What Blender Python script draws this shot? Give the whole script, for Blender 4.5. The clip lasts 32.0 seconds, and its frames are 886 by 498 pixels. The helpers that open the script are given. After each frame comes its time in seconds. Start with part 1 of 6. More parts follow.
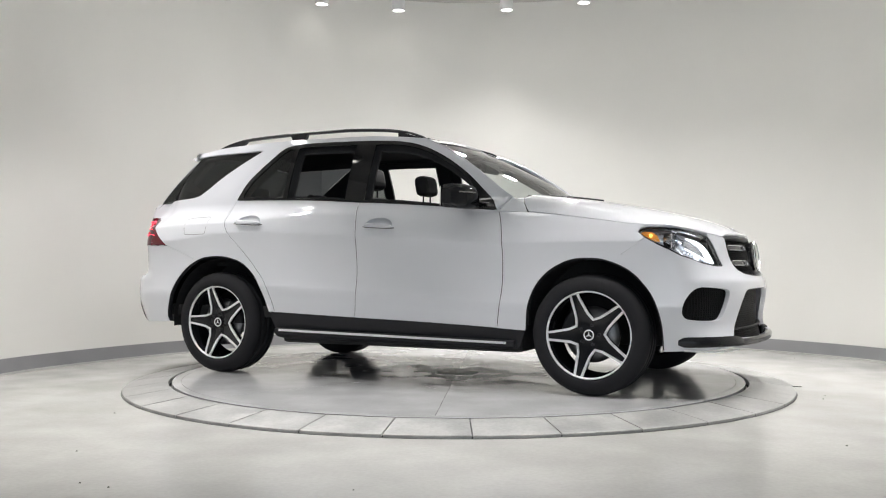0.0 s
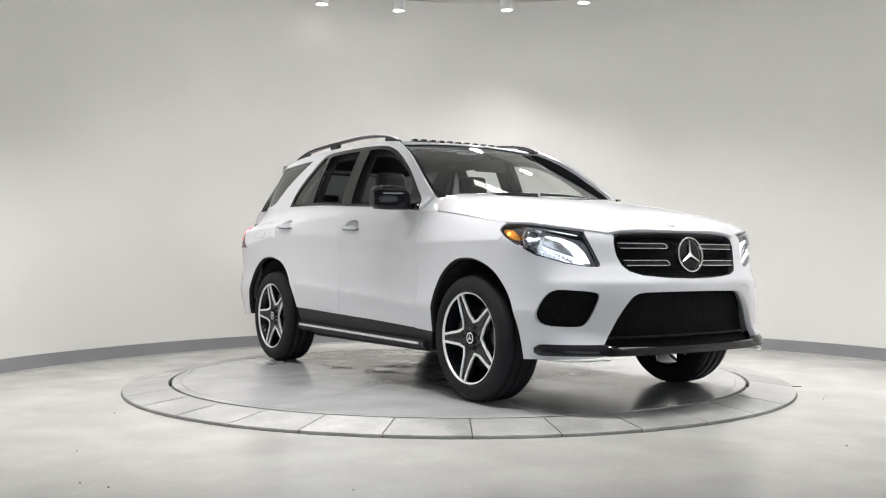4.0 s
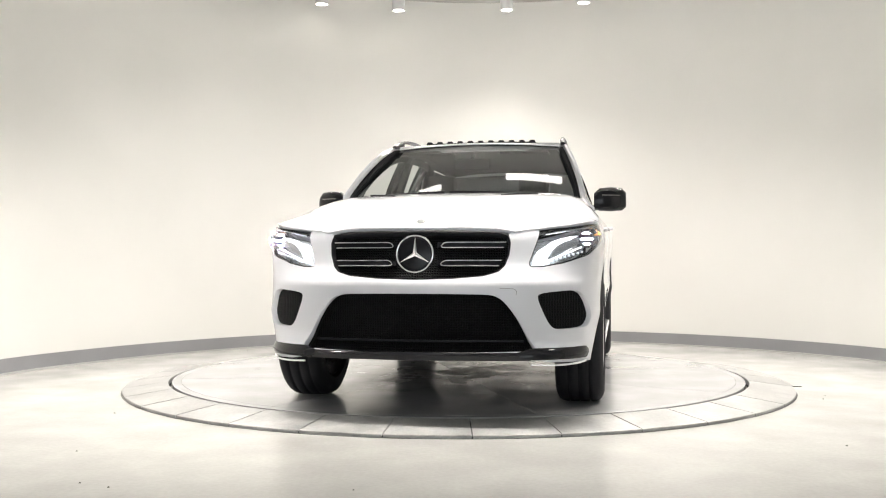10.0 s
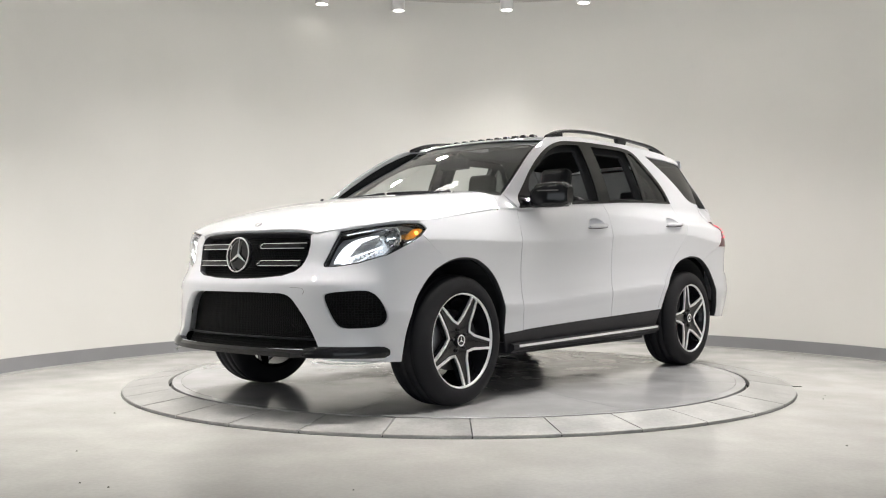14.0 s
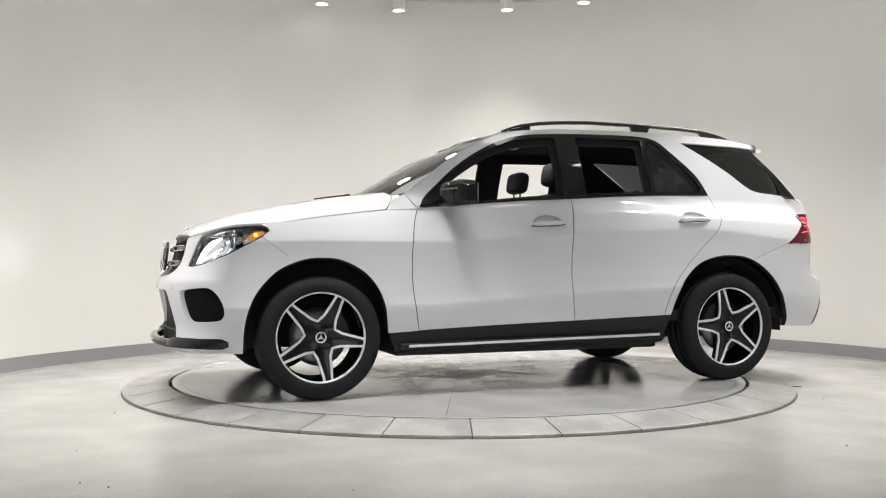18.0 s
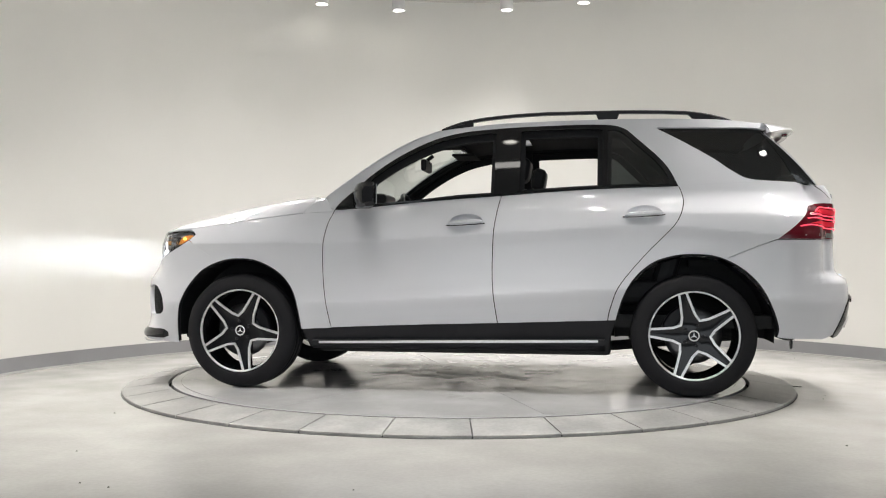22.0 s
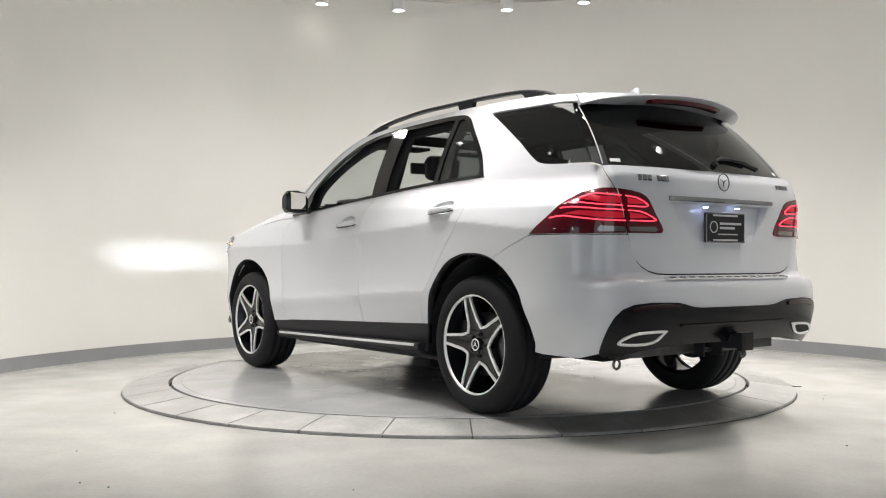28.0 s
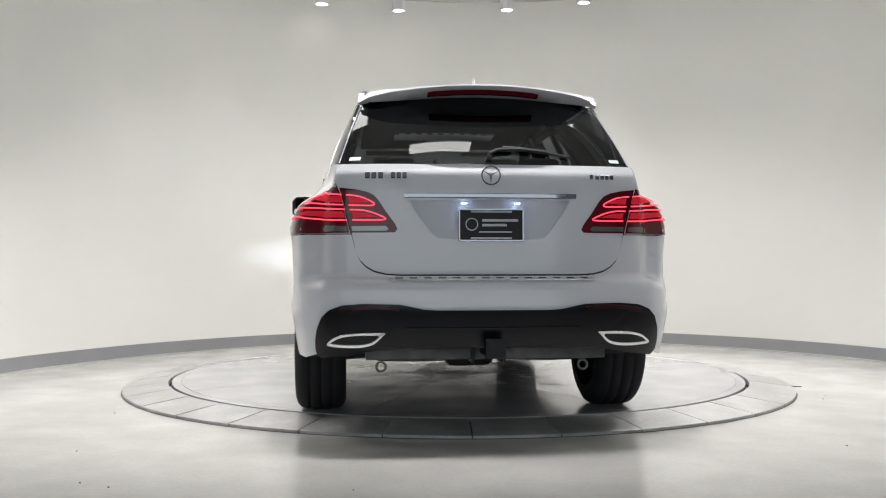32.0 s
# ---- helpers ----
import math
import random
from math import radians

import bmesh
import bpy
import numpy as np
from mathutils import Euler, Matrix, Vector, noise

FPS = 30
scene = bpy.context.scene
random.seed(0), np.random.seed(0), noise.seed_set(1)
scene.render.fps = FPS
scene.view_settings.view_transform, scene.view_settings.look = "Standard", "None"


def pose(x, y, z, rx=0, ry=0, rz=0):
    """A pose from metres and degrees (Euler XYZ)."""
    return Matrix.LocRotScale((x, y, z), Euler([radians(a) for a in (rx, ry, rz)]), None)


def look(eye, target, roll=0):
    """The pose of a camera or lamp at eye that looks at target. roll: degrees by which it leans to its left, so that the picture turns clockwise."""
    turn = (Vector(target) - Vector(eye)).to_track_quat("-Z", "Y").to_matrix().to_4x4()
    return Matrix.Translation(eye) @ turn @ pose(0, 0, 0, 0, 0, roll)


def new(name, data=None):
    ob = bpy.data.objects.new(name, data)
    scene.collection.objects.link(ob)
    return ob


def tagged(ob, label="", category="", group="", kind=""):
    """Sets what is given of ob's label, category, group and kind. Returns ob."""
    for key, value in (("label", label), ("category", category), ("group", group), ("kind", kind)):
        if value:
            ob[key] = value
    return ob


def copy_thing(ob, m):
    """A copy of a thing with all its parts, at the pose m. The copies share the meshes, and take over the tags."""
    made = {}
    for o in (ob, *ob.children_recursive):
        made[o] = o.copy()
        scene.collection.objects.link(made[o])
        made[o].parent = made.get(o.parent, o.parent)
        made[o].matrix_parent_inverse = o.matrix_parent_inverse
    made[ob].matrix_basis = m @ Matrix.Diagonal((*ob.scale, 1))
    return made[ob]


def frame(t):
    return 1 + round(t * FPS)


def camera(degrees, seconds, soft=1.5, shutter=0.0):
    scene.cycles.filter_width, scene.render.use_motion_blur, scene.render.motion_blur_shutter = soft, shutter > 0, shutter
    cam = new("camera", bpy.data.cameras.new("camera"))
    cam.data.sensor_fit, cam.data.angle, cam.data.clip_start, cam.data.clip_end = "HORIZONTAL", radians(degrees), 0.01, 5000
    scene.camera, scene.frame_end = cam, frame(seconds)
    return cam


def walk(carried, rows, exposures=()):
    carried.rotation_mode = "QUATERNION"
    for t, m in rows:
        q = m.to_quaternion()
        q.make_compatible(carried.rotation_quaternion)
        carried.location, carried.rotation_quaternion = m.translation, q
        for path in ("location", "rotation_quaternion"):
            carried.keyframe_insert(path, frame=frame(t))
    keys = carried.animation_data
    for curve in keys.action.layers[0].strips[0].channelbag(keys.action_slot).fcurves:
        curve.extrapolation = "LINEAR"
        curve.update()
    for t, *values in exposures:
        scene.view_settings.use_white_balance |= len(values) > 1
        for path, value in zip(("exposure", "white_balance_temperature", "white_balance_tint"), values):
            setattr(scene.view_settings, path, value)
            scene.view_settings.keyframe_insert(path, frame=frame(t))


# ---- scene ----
from mathutils import geometry as mgeo

# ---- camera: it stands still before the turntable ----
cam = camera(50.71, 32.0, soft=1.1)
EYE, AHEAD = Vector((0, -7.057, 0.871)), Vector((-0.0153, 0.99976, 0.0159))
CAM_POSE = look(EYE, EYE + AHEAD, -0.03)
EXPOSURES = [(0, 0.05, 6400, 10), (5.5, 0.05, 6350, 10), (6.2, 0.1, 6400, 10), (7, 0.28, 6750, 10), (8, 0.45, 6700, 10), (9.3, 0.42, 6750, 10), (10.2, 0.44, 6750, 10),
             (11.2, 0.25, 7100, 10), (12, 0.12, 7000, 10), (13, 0.05, 6650, 10), (14, 0.03, 6600, 10), (29.2, 0.03, 6600, 10), (30, 0.03, 6400, 10), (32, 0.03, 6400, 10)]
walk(cam, [(0, CAM_POSE), (32, CAM_POSE)], EXPOSURES)

# ---- light ----
WALL_C, CEIL = Vector((0.30, -0.05, 0)), 3.84
world = bpy.data.worlds.new("world")
world.use_nodes = True
world.node_tree.nodes["Background"].inputs[0].default_value = (0.02, 0.02, 0.02, 1)
scene.world = world
LAMP_W = 143.0
# each row: x, y, share of the power, cone in degrees, how far the beam leans towards the deck's middle
LAMPS = [(-0.64, 3.10, 1.1, 114, 0.74), (0.54, 3.10, 1.68, 122, 0.63), (-1.44, 2.83, 0.9, 108, 0.82), (1.34, 2.83, 1.6, 120, 0.66),
         (-2.1, 2.0, 0.8, 118, 0.68), (2.5, 2.0, 1.35, 118, 0.64), (-2.65, 1.0, 0.75, 112, 0.6), (3.0, 1.0, 1.25, 112, 0.6), (-2.75, 0.1, 0.9, 72, 0.2), (2.95, 0.1, 1.0, 72, 0.2),
         (-2.72, -0.8, 1.1, 72, 0.12), (2.80, -0.8, 1.1, 72, 0.12), (-2.70, -1.7, 1.1, 72, 0.12), (2.75, -1.7, 1.0, 72, 0.16), (-2.7, -2.7, 0.9, 60, 0.24), (2.75, -2.7, 0.45, 60, 0.24),
         (-0.62, -1.98, 1.6, 56, -0.11), (-0.04, -2.02, 1.6, 56, -0.11), (0.66, -2.02, 1.6, 56, -0.11)]
for x, y, share, cone, lean in LAMPS:
    data = bpy.data.lights.new("downlight_lamp", "SPOT")
    data.energy, data.spot_size, data.spot_blend, data.shadow_soft_size = LAMP_W * share, radians(cone), 1.0 if cone > 95 else 0.7, 0.09
    data.color = (1.0, 0.966, 0.946)
    ob = new("downlight_lamp", data)
    ob.matrix_world = look((x, y, CEIL - 0.23), (x * (1 - lean), y * (1 - lean), 0))

# cool daylight from an added area lamp; its entrance behind the viewer is unseen
data = bpy.data.lights.new("entrance_daylight", "AREA")
data.shape, data.size, data.size_y, data.energy, data.color = "RECTANGLE", 7.0, 2.9, 85.0, (0.86, 0.94, 1.0)
ob = new("entrance_daylight", data)
ob.matrix_world = look((0.3, -9.55, 1.5), (0.3, 0, 1.5))

# ---- materials ----
def mat(name, color, rough=0.5, metal=0.0, var=0.0, scale=4.0, bump=0.0, bscale=60.0, coat=0.0, rvar=0.0, spec=0.5, color2=None, fine=0.0):
    """A surface with large stains (var), fine grain (fine), bump and uneven gloss (rvar)."""
    m = bpy.data.materials.new(name)
    m.use_nodes = True
    nt = m.node_tree
    b = nt.nodes["Principled BSDF"]
    b.inputs["Base Color"].default_value = (*color, 1)
    b.inputs["Roughness"].default_value = rough
    b.inputs["Metallic"].default_value = metal
    b.inputs["Specular IOR Level"].default_value = spec
    b.inputs["Coat Weight"].default_value = coat
    b.inputs["Coat Roughness"].default_value = 0.03
    if var or bump or rvar or fine:
        tc = nt.nodes.new("ShaderNodeTexCoord")
        n1 = nt.nodes.new("ShaderNodeTexNoise")
        n1.inputs["Scale"].default_value, n1.inputs["Detail"].default_value = scale, 6
        nt.links.new(tc.outputs["Object"], n1.inputs["Vector"])
        n2 = nt.nodes.new("ShaderNodeTexNoise")
        n2.inputs["Scale"].default_value, n2.inputs["Detail"].default_value = bscale, 4
        nt.links.new(tc.outputs["Object"], n2.inputs["Vector"])
        if var or fine:
            ramp = nt.nodes.new("ShaderNodeValToRGB")
            ramp.color_ramp.elements[0].position, ramp.color_ramp.elements[1].position = 0.35, 0.65
            c2 = color2 or [c * (1 - var) for c in color]
            ramp.color_ramp.elements[0].color = (*c2, 1)
            ramp.color_ramp.elements[1].color = (*color, 1)
            nt.links.new(n1.outputs[0], ramp.inputs[0])
            mix = nt.nodes.new("ShaderNodeMix")
            mix.data_type, mix.blend_type = "RGBA", "MULTIPLY"
            mix.inputs[0].default_value = 1.0
            r2 = nt.nodes.new("ShaderNodeMapRange")
            r2.inputs["From Min"].default_value, r2.inputs["From Max"].default_value = 0.3, 0.7
            r2.inputs["To Min"].default_value, r2.inputs["To Max"].default_value = 1 - fine, 1
            nt.links.new(n2.outputs[0], r2.inputs["Value"])
            nt.links.new(ramp.outputs[0], mix.inputs[6])
            nt.links.new(r2.outputs[0], mix.inputs[7])
            nt.links.new(mix.outputs[2], b.inputs["Base Color"])
        if rvar:
            r3 = nt.nodes.new("ShaderNodeMapRange")
            r3.inputs["From Min"].default_value, r3.inputs["From Max"].default_value = 0.3, 0.7
            r3.inputs["To Min"].default_value, r3.inputs["To Max"].default_value = max(0, rough - rvar), rough + rvar
            nt.links.new(n1.outputs[0], r3.inputs["Value"])
            nt.links.new(r3.outputs[0], b.inputs["Roughness"])
        if bump:
            bp = nt.nodes.new("ShaderNodeBump")
            bp.inputs["Strength"].default_value, bp.inputs["Distance"].default_value = 1.0, bump
            nt.links.new(n2.outputs[0], bp.inputs["Height"])
            nt.links.new(bp.outputs[0], b.inputs["Normal"])
    return m


def glass(name, tint, gloss=(1, 1, 1), base=0.06):
    """A pane: tinted see-through with a mirror sheen that grows at grazing angles."""
    m = bpy.data.materials.new(name)
    m.use_nodes = True
    nt = m.node_tree
    nt.nodes.remove(nt.nodes["Principled BSDF"])
    tr, gl = nt.nodes.new("ShaderNodeBsdfTransparent"), nt.nodes.new("ShaderNodeBsdfGlossy")
    tr.inputs[0].default_value = (*tint, 1)
    gl.inputs["Color"].default_value, gl.inputs["Roughness"].default_value = (*gloss, 1), 0.01
    lw, mx = nt.nodes.new("ShaderNodeLayerWeight"), nt.nodes.new("ShaderNodeMixShader")
    lw.inputs[0].default_value = 0.5
    pw, ma = nt.nodes.new("ShaderNodeMath"), nt.nodes.new("ShaderNodeMath")
    pw.operation, ma.operation = "POWER", "MULTIPLY_ADD"
    pw.inputs[1].default_value, ma.inputs[1].default_value, ma.inputs[2].default_value = 5.0, 1 - base, base
    nt.links.new(lw.outputs["Facing"], pw.inputs[0])
    nt.links.new(pw.outputs[0], ma.inputs[0])
    nt.links.new(ma.outputs[0], mx.inputs[0])
    nt.links.new(tr.outputs[0], mx.inputs[1])
    nt.links.new(gl.outputs[0], mx.inputs[2])
    nt.links.new(mx.outputs[0], nt.nodes["Material Output"].inputs[0])
    return m


def glow(name, color, strength):
    m = bpy.data.materials.new(name)
    m.use_nodes = True
    b = m.node_tree.nodes["Principled BSDF"]
    b.inputs["Base Color"].default_value = (*color, 1)
    b.inputs["Emission Color"].default_value = (*color, 1)
    b.inputs["Emission Strength"].default_value = strength
    return m


M_WALL = mat("wall_paint", (0.86, 0.852, 0.812), 0.75, spec=0.35, var=0.03, scale=0.9, bump=0.0006, bscale=180, fine=0.02)
# grey and dark surfaces for unseen pieces added to cut bounced light
M_UNSEENWALL = mat("unseen_wall_grey", (0.30, 0.30, 0.295), 0.8, var=0.04, scale=1)
M_UNSEENFLOOR = mat("unseen_floor_dark", (0.06, 0.06, 0.065), 0.95, var=0.2, scale=8, bump=0.002, bscale=300)
M_CEIL = mat("ceiling_paint", (0.62, 0.62, 0.60), 0.7, var=0.03, scale=1, bump=0.0005, bscale=150)
M_BASE = mat("grey_baseboard_vinyl", (0.30, 0.30, 0.31), 0.5, var=0.08, scale=3, bump=0.0005, bscale=90)
M_TWIG = mat("dark_debris", (0.05, 0.045, 0.04), 0.8)
M_COVE = mat("pale_cove_sealant", (0.52, 0.52, 0.50), 0.6)
M_FLOOR = mat("sealed_concrete", (0.505, 0.497, 0.475), 0.20, var=0.10, scale=2.2, bump=0.0003, bscale=45, rvar=0.05, fine=0.07)
M_TILE = mat("worn_steel_plate", (0.48, 0.48, 0.465), 0.40, metal=0.2, var=0.34, scale=6, bump=0.0006, bscale=55, rvar=0.1, fine=0.16)
M_DISC = mat("turntable_deck_paint", (0.44, 0.44, 0.447), 0.14, var=0.12, scale=3.0, bump=0.0001, bscale=60, rvar=0.06, fine=0.05)


def vary(m):
    """Give each object its own cut of the stains."""
    nt = m.node_tree
    info, mul = nt.nodes.new("ShaderNodeObjectInfo"), nt.nodes.new("ShaderNodeMath")
    mul.operation, mul.inputs[1].default_value = "MULTIPLY", 37.0
    nt.links.new(info.outputs["Random"], mul.inputs[0])
    for n in [n for n in nt.nodes if n.bl_idname == "ShaderNodeTexNoise"]:
        n.noise_dimensions = "4D"
        nt.links.new(mul.outputs[0], n.inputs["W"])


def dull_patches(m, reach, colour, rough):
    """Darker, duller ragged patches, thick in the middle and gone at the reach."""
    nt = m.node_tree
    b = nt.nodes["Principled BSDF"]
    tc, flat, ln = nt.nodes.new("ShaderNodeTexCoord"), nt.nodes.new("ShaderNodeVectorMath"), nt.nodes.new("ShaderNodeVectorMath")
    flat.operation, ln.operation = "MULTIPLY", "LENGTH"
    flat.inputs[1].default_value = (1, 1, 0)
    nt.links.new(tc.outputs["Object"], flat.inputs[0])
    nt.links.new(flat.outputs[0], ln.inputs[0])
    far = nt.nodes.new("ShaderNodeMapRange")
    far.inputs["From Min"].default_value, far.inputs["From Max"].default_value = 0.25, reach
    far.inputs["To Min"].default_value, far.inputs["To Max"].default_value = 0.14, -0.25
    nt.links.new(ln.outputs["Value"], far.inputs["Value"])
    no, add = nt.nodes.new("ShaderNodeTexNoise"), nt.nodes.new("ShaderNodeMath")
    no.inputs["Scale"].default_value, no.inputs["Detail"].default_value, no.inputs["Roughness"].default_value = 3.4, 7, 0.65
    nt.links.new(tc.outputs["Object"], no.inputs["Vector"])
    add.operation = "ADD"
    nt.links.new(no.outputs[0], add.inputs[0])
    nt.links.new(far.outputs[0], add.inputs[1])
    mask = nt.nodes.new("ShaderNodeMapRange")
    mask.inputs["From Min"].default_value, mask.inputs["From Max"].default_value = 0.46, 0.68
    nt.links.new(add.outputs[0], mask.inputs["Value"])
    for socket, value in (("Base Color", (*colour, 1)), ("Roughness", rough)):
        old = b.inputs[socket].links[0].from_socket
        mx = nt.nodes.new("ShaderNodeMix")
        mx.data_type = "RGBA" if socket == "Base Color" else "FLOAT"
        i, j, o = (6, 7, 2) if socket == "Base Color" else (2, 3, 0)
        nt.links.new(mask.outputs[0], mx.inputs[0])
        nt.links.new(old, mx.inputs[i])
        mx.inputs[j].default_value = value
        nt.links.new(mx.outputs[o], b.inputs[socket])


dull_patches(M_DISC, 1.8, (0.14, 0.137, 0.134), 0.36)
vary(M_DISC)
vary(M_TILE)
M_GAP = mat("dark_gap", (0.02, 0.02, 0.02), 0.8)
M_LAMPW = mat("white_lamp_enamel", (0.8, 0.8, 0.8), 0.35)
M_RINGGAP = mat("dusty_gap", (0.07, 0.07, 0.068), 0.9)
M_LAMPGLOW = glow("lamp_face_glow", (1.0, 0.97, 0.9), 14)
M_PAINT = mat("white_car_paint", (0.71, 0.72, 0.755), 0.5, coat=1.0, var=0.01, scale=3, spec=0.2)
M_BLACK = mat("gloss_black_plastic", (0.012, 0.012, 0.014), 0.10, spec=0.4)
M_TRIM = mat("satin_black_plastic", (0.021, 0.021, 0.024), 0.42, spec=0.22, bump=0.0004, bscale=300)
M_UNDER = mat("underbody_black", (0.020, 0.020, 0.021), 0.8, var=0.3, scale=8)
M_RUBBER = mat("tyre_rubber", (0.018, 0.018, 0.020), 0.7, spec=0.18, bump=0.0006, bscale=200)
M_CHROME = mat("chrome", (0.86, 0.87, 0.89), 0.12, metal=0.8)
M_ALU = mat("machined_aluminium", (0.84, 0.84, 0.85), 0.36, metal=0.5)
M_STEEL = mat("brake_steel", (0.24, 0.24, 0.25), 0.4, metal=1.0, var=0.2, scale=20)
M_SEAT = mat("black_leather", (0.030, 0.030, 0.032), 0.5, spec=0.3, bump=0.0006, bscale=220)
M_GREY = mat("black_headliner", (0.034, 0.034, 0.036), 0.9, spec=0.2)
G_FRONT = glass("windscreen_glass", (0.62, 0.66, 0.65))
G_DARK = glass("privacy_glass", (0.075, 0.082, 0.088))
G_VENT = glass("tinted_vent_glass", (0.22, 0.24, 0.24))
G_LENS = glass("clear_lamp_lens", (0.93, 0.94, 0.95))
M_MESH = mat("honeycomb_plastic", (0.012, 0.012, 0.014), 0.55, spec=0.08)


def honeycomb(m, scale):
    """Cells with raised walls between them."""
    nt = m.node_tree
    tc, vo = nt.nodes.new("ShaderNodeTexCoord"), nt.nodes.new("ShaderNodeTexVoronoi")
    vo.feature = "DISTANCE_TO_EDGE"
    vo.inputs["Scale"].default_value, vo.inputs["Randomness"].default_value = scale, 0.35
    flat = nt.nodes.new("ShaderNodeMapping")
    flat.inputs["Scale"].default_value = (0.0, 1.0, 1.0)
    nt.links.new(tc.outputs["Object"], flat.inputs["Vector"])
    nt.links.new(flat.outputs[0], vo.inputs["Vector"])
    ramp, bp = nt.nodes.new("ShaderNodeValToRGB"), nt.nodes.new("ShaderNodeBump")
    ramp.color_ramp.elements[0].position, ramp.color_ramp.elements[1].position = 0.06, 0.16
    ramp.color_ramp.elements[0].color, ramp.color_ramp.elements[1].color = (0.011, 0.011, 0.012, 1), (0.004, 0.004, 0.004, 1)
    bp.inputs["Distance"].default_value, bp.invert = 0.01, True
    nt.links.new(vo.outputs["Distance"], ramp.inputs[0])
    nt.links.new(ramp.outputs[0], nt.nodes["Principled BSDF"].inputs["Base Color"])
    nt.links.new(vo.outputs["Distance"], bp.inputs["Height"])
    nt.links.new(bp.outputs[0], nt.nodes["Principled BSDF"].inputs["Normal"])


honeycomb(M_MESH, 75)
M_HOUSING = mat("lamp_housing_silver", (0.80, 0.81, 0.83), 0.16, metal=0.8)
M_DIFF = mat("black_diffuser_plastic", (0.008, 0.008, 0.010), 0.22, spec=0.3, bump=0.0002, bscale=260)
M_DARKCHROME = mat("dark_chrome", (0.30, 0.31, 0.33), 0.06, metal=1.0)
M_REDLAMP = mat("red_lamp_plastic", (0.10, 0.003, 0.010), 0.12, spec=0.3, coat=0.35)
M_REDMID = glow("red_lamp_chamber", (0.50, 0.004, 0.022), 0.40)
M_TAILGLOW = glow("tail_lamp_glow", (1.0, 0.06, 0.11), 1.35)
M_AMBER = glow("amber_marker", (0.62, 0.25, 0.02), 0.16)
M_AMBERDOT = glow("amber_lamp_filament", (1.0, 0.62, 0.12), 2.0)
M_DRL = glow("daytime_white", (0.93, 0.96, 1.0), 2.2)
M_DRL2 = glow("lamp_cell_white", (0.85, 0.9, 1.0), 0.5)
M_SHUTTER = mat("lamp_shutter_grey", (0.10, 0.10, 0.105), 0.5)
M_PROJ = glass("projector_glass", (0.9, 0.95, 1.0))
M_BEAM = glow("headlamp_source", (0.92, 0.96, 1.0), 26000)
M_CLEARGREY = mat("clear_grey_lens", (0.20, 0.19, 0.19), 0.12, metal=0.5, coat=1.0)
M_PLATEGREY = mat("plate_lettering_grey", (0.55, 0.56, 0.57), 0.4)
M_PLATELIGHT = glow("plate_lamp", (0.5, 0.62, 1.0), 11.0)
M_MIRROR = mat("mirror_silver", (0.9, 0.9, 0.9), 0.02, metal=1.0)
M_GAPGREY = mat("panel_gap_grey", (0.16, 0.16, 0.16), 0.7)
M_FRAME = mat("black_window_frame", (0.005, 0.005, 0.006), 0.05, spec=0.5)
M_PANEL = glow("light_panel_glow", (1.0, 0.98, 0.94), 7)
M_REFLECTOR = mat("dark_red_reflector", (0.028, 0.002, 0.004), 0.2)
M_MUFFLER = mat("sooty_steel", (0.12, 0.12, 0.118), 0.5, metal=0.6, var=0.4, scale=9)

# ---- mesh helpers ----
def mesh_ob(name, bm, material, parent=None, label="", smooth=False, loc=None):
    me = bpy.data.meshes.new(name)
    bm.to_mesh(me)
    bm.free()
    for m in material if isinstance(material, (list, tuple)) else [material]:
        me.materials.append(m)
    if smooth:
        me.polygons.foreach_set("use_smooth", [True] * len(me.polygons))
    ob = new(name, me)
    if parent:
        ob.parent = parent
    if loc is not None:
        ob.matrix_basis = loc
    if label:
        tagged(ob, label)
    return ob


def part(name, bm, material, parent, label="", smooth=False, loc=None):
    return mesh_ob(name, bm, material, parent, label, smooth, loc)


def box(bm, lo, hi, bevel=0.0):
    vs = [bm.verts.new((x, y, z)) for x in (lo[0], hi[0]) for y in (lo[1], hi[1]) for z in (lo[2], hi[2])]
    fs = [(0, 1, 3, 2), (4, 6, 7, 5), (0, 4, 5, 1), (2, 3, 7, 6), (0, 2, 6, 4), (1, 5, 7, 3)]
    faces = [bm.faces.new([vs[i] for i in f]) for f in fs]
    if bevel:
        es = list({e for f in faces for e in f.edges})
        bmesh.ops.bevel(bm, geom=es, offset=bevel, segments=2, profile=0.6, affect="EDGES")
    return bm


def lathe(bm, prof, n=48, axis="y", closed=False):
    """Turn a profile of (radius, offset along the axis) round the axis."""
    rings = []
    for r, o in prof:
        ring = []
        for i in range(n):
            a = 2 * math.pi * i / n
            c, s = r * math.cos(a), r * math.sin(a)
            ring.append(bm.verts.new({"y": (c, o, s), "z": (c, s, o), "x": (o, c, s)}[axis]))
        rings.append(ring)
    pairs = list(zip(rings, rings[1:])) + ([(rings[-1], rings[0])] if closed else [])
    for a, b in pairs:
        for i in range(n):
            bm.faces.new((a[i], a[(i + 1) % n], b[(i + 1) % n], b[i]))
    return rings


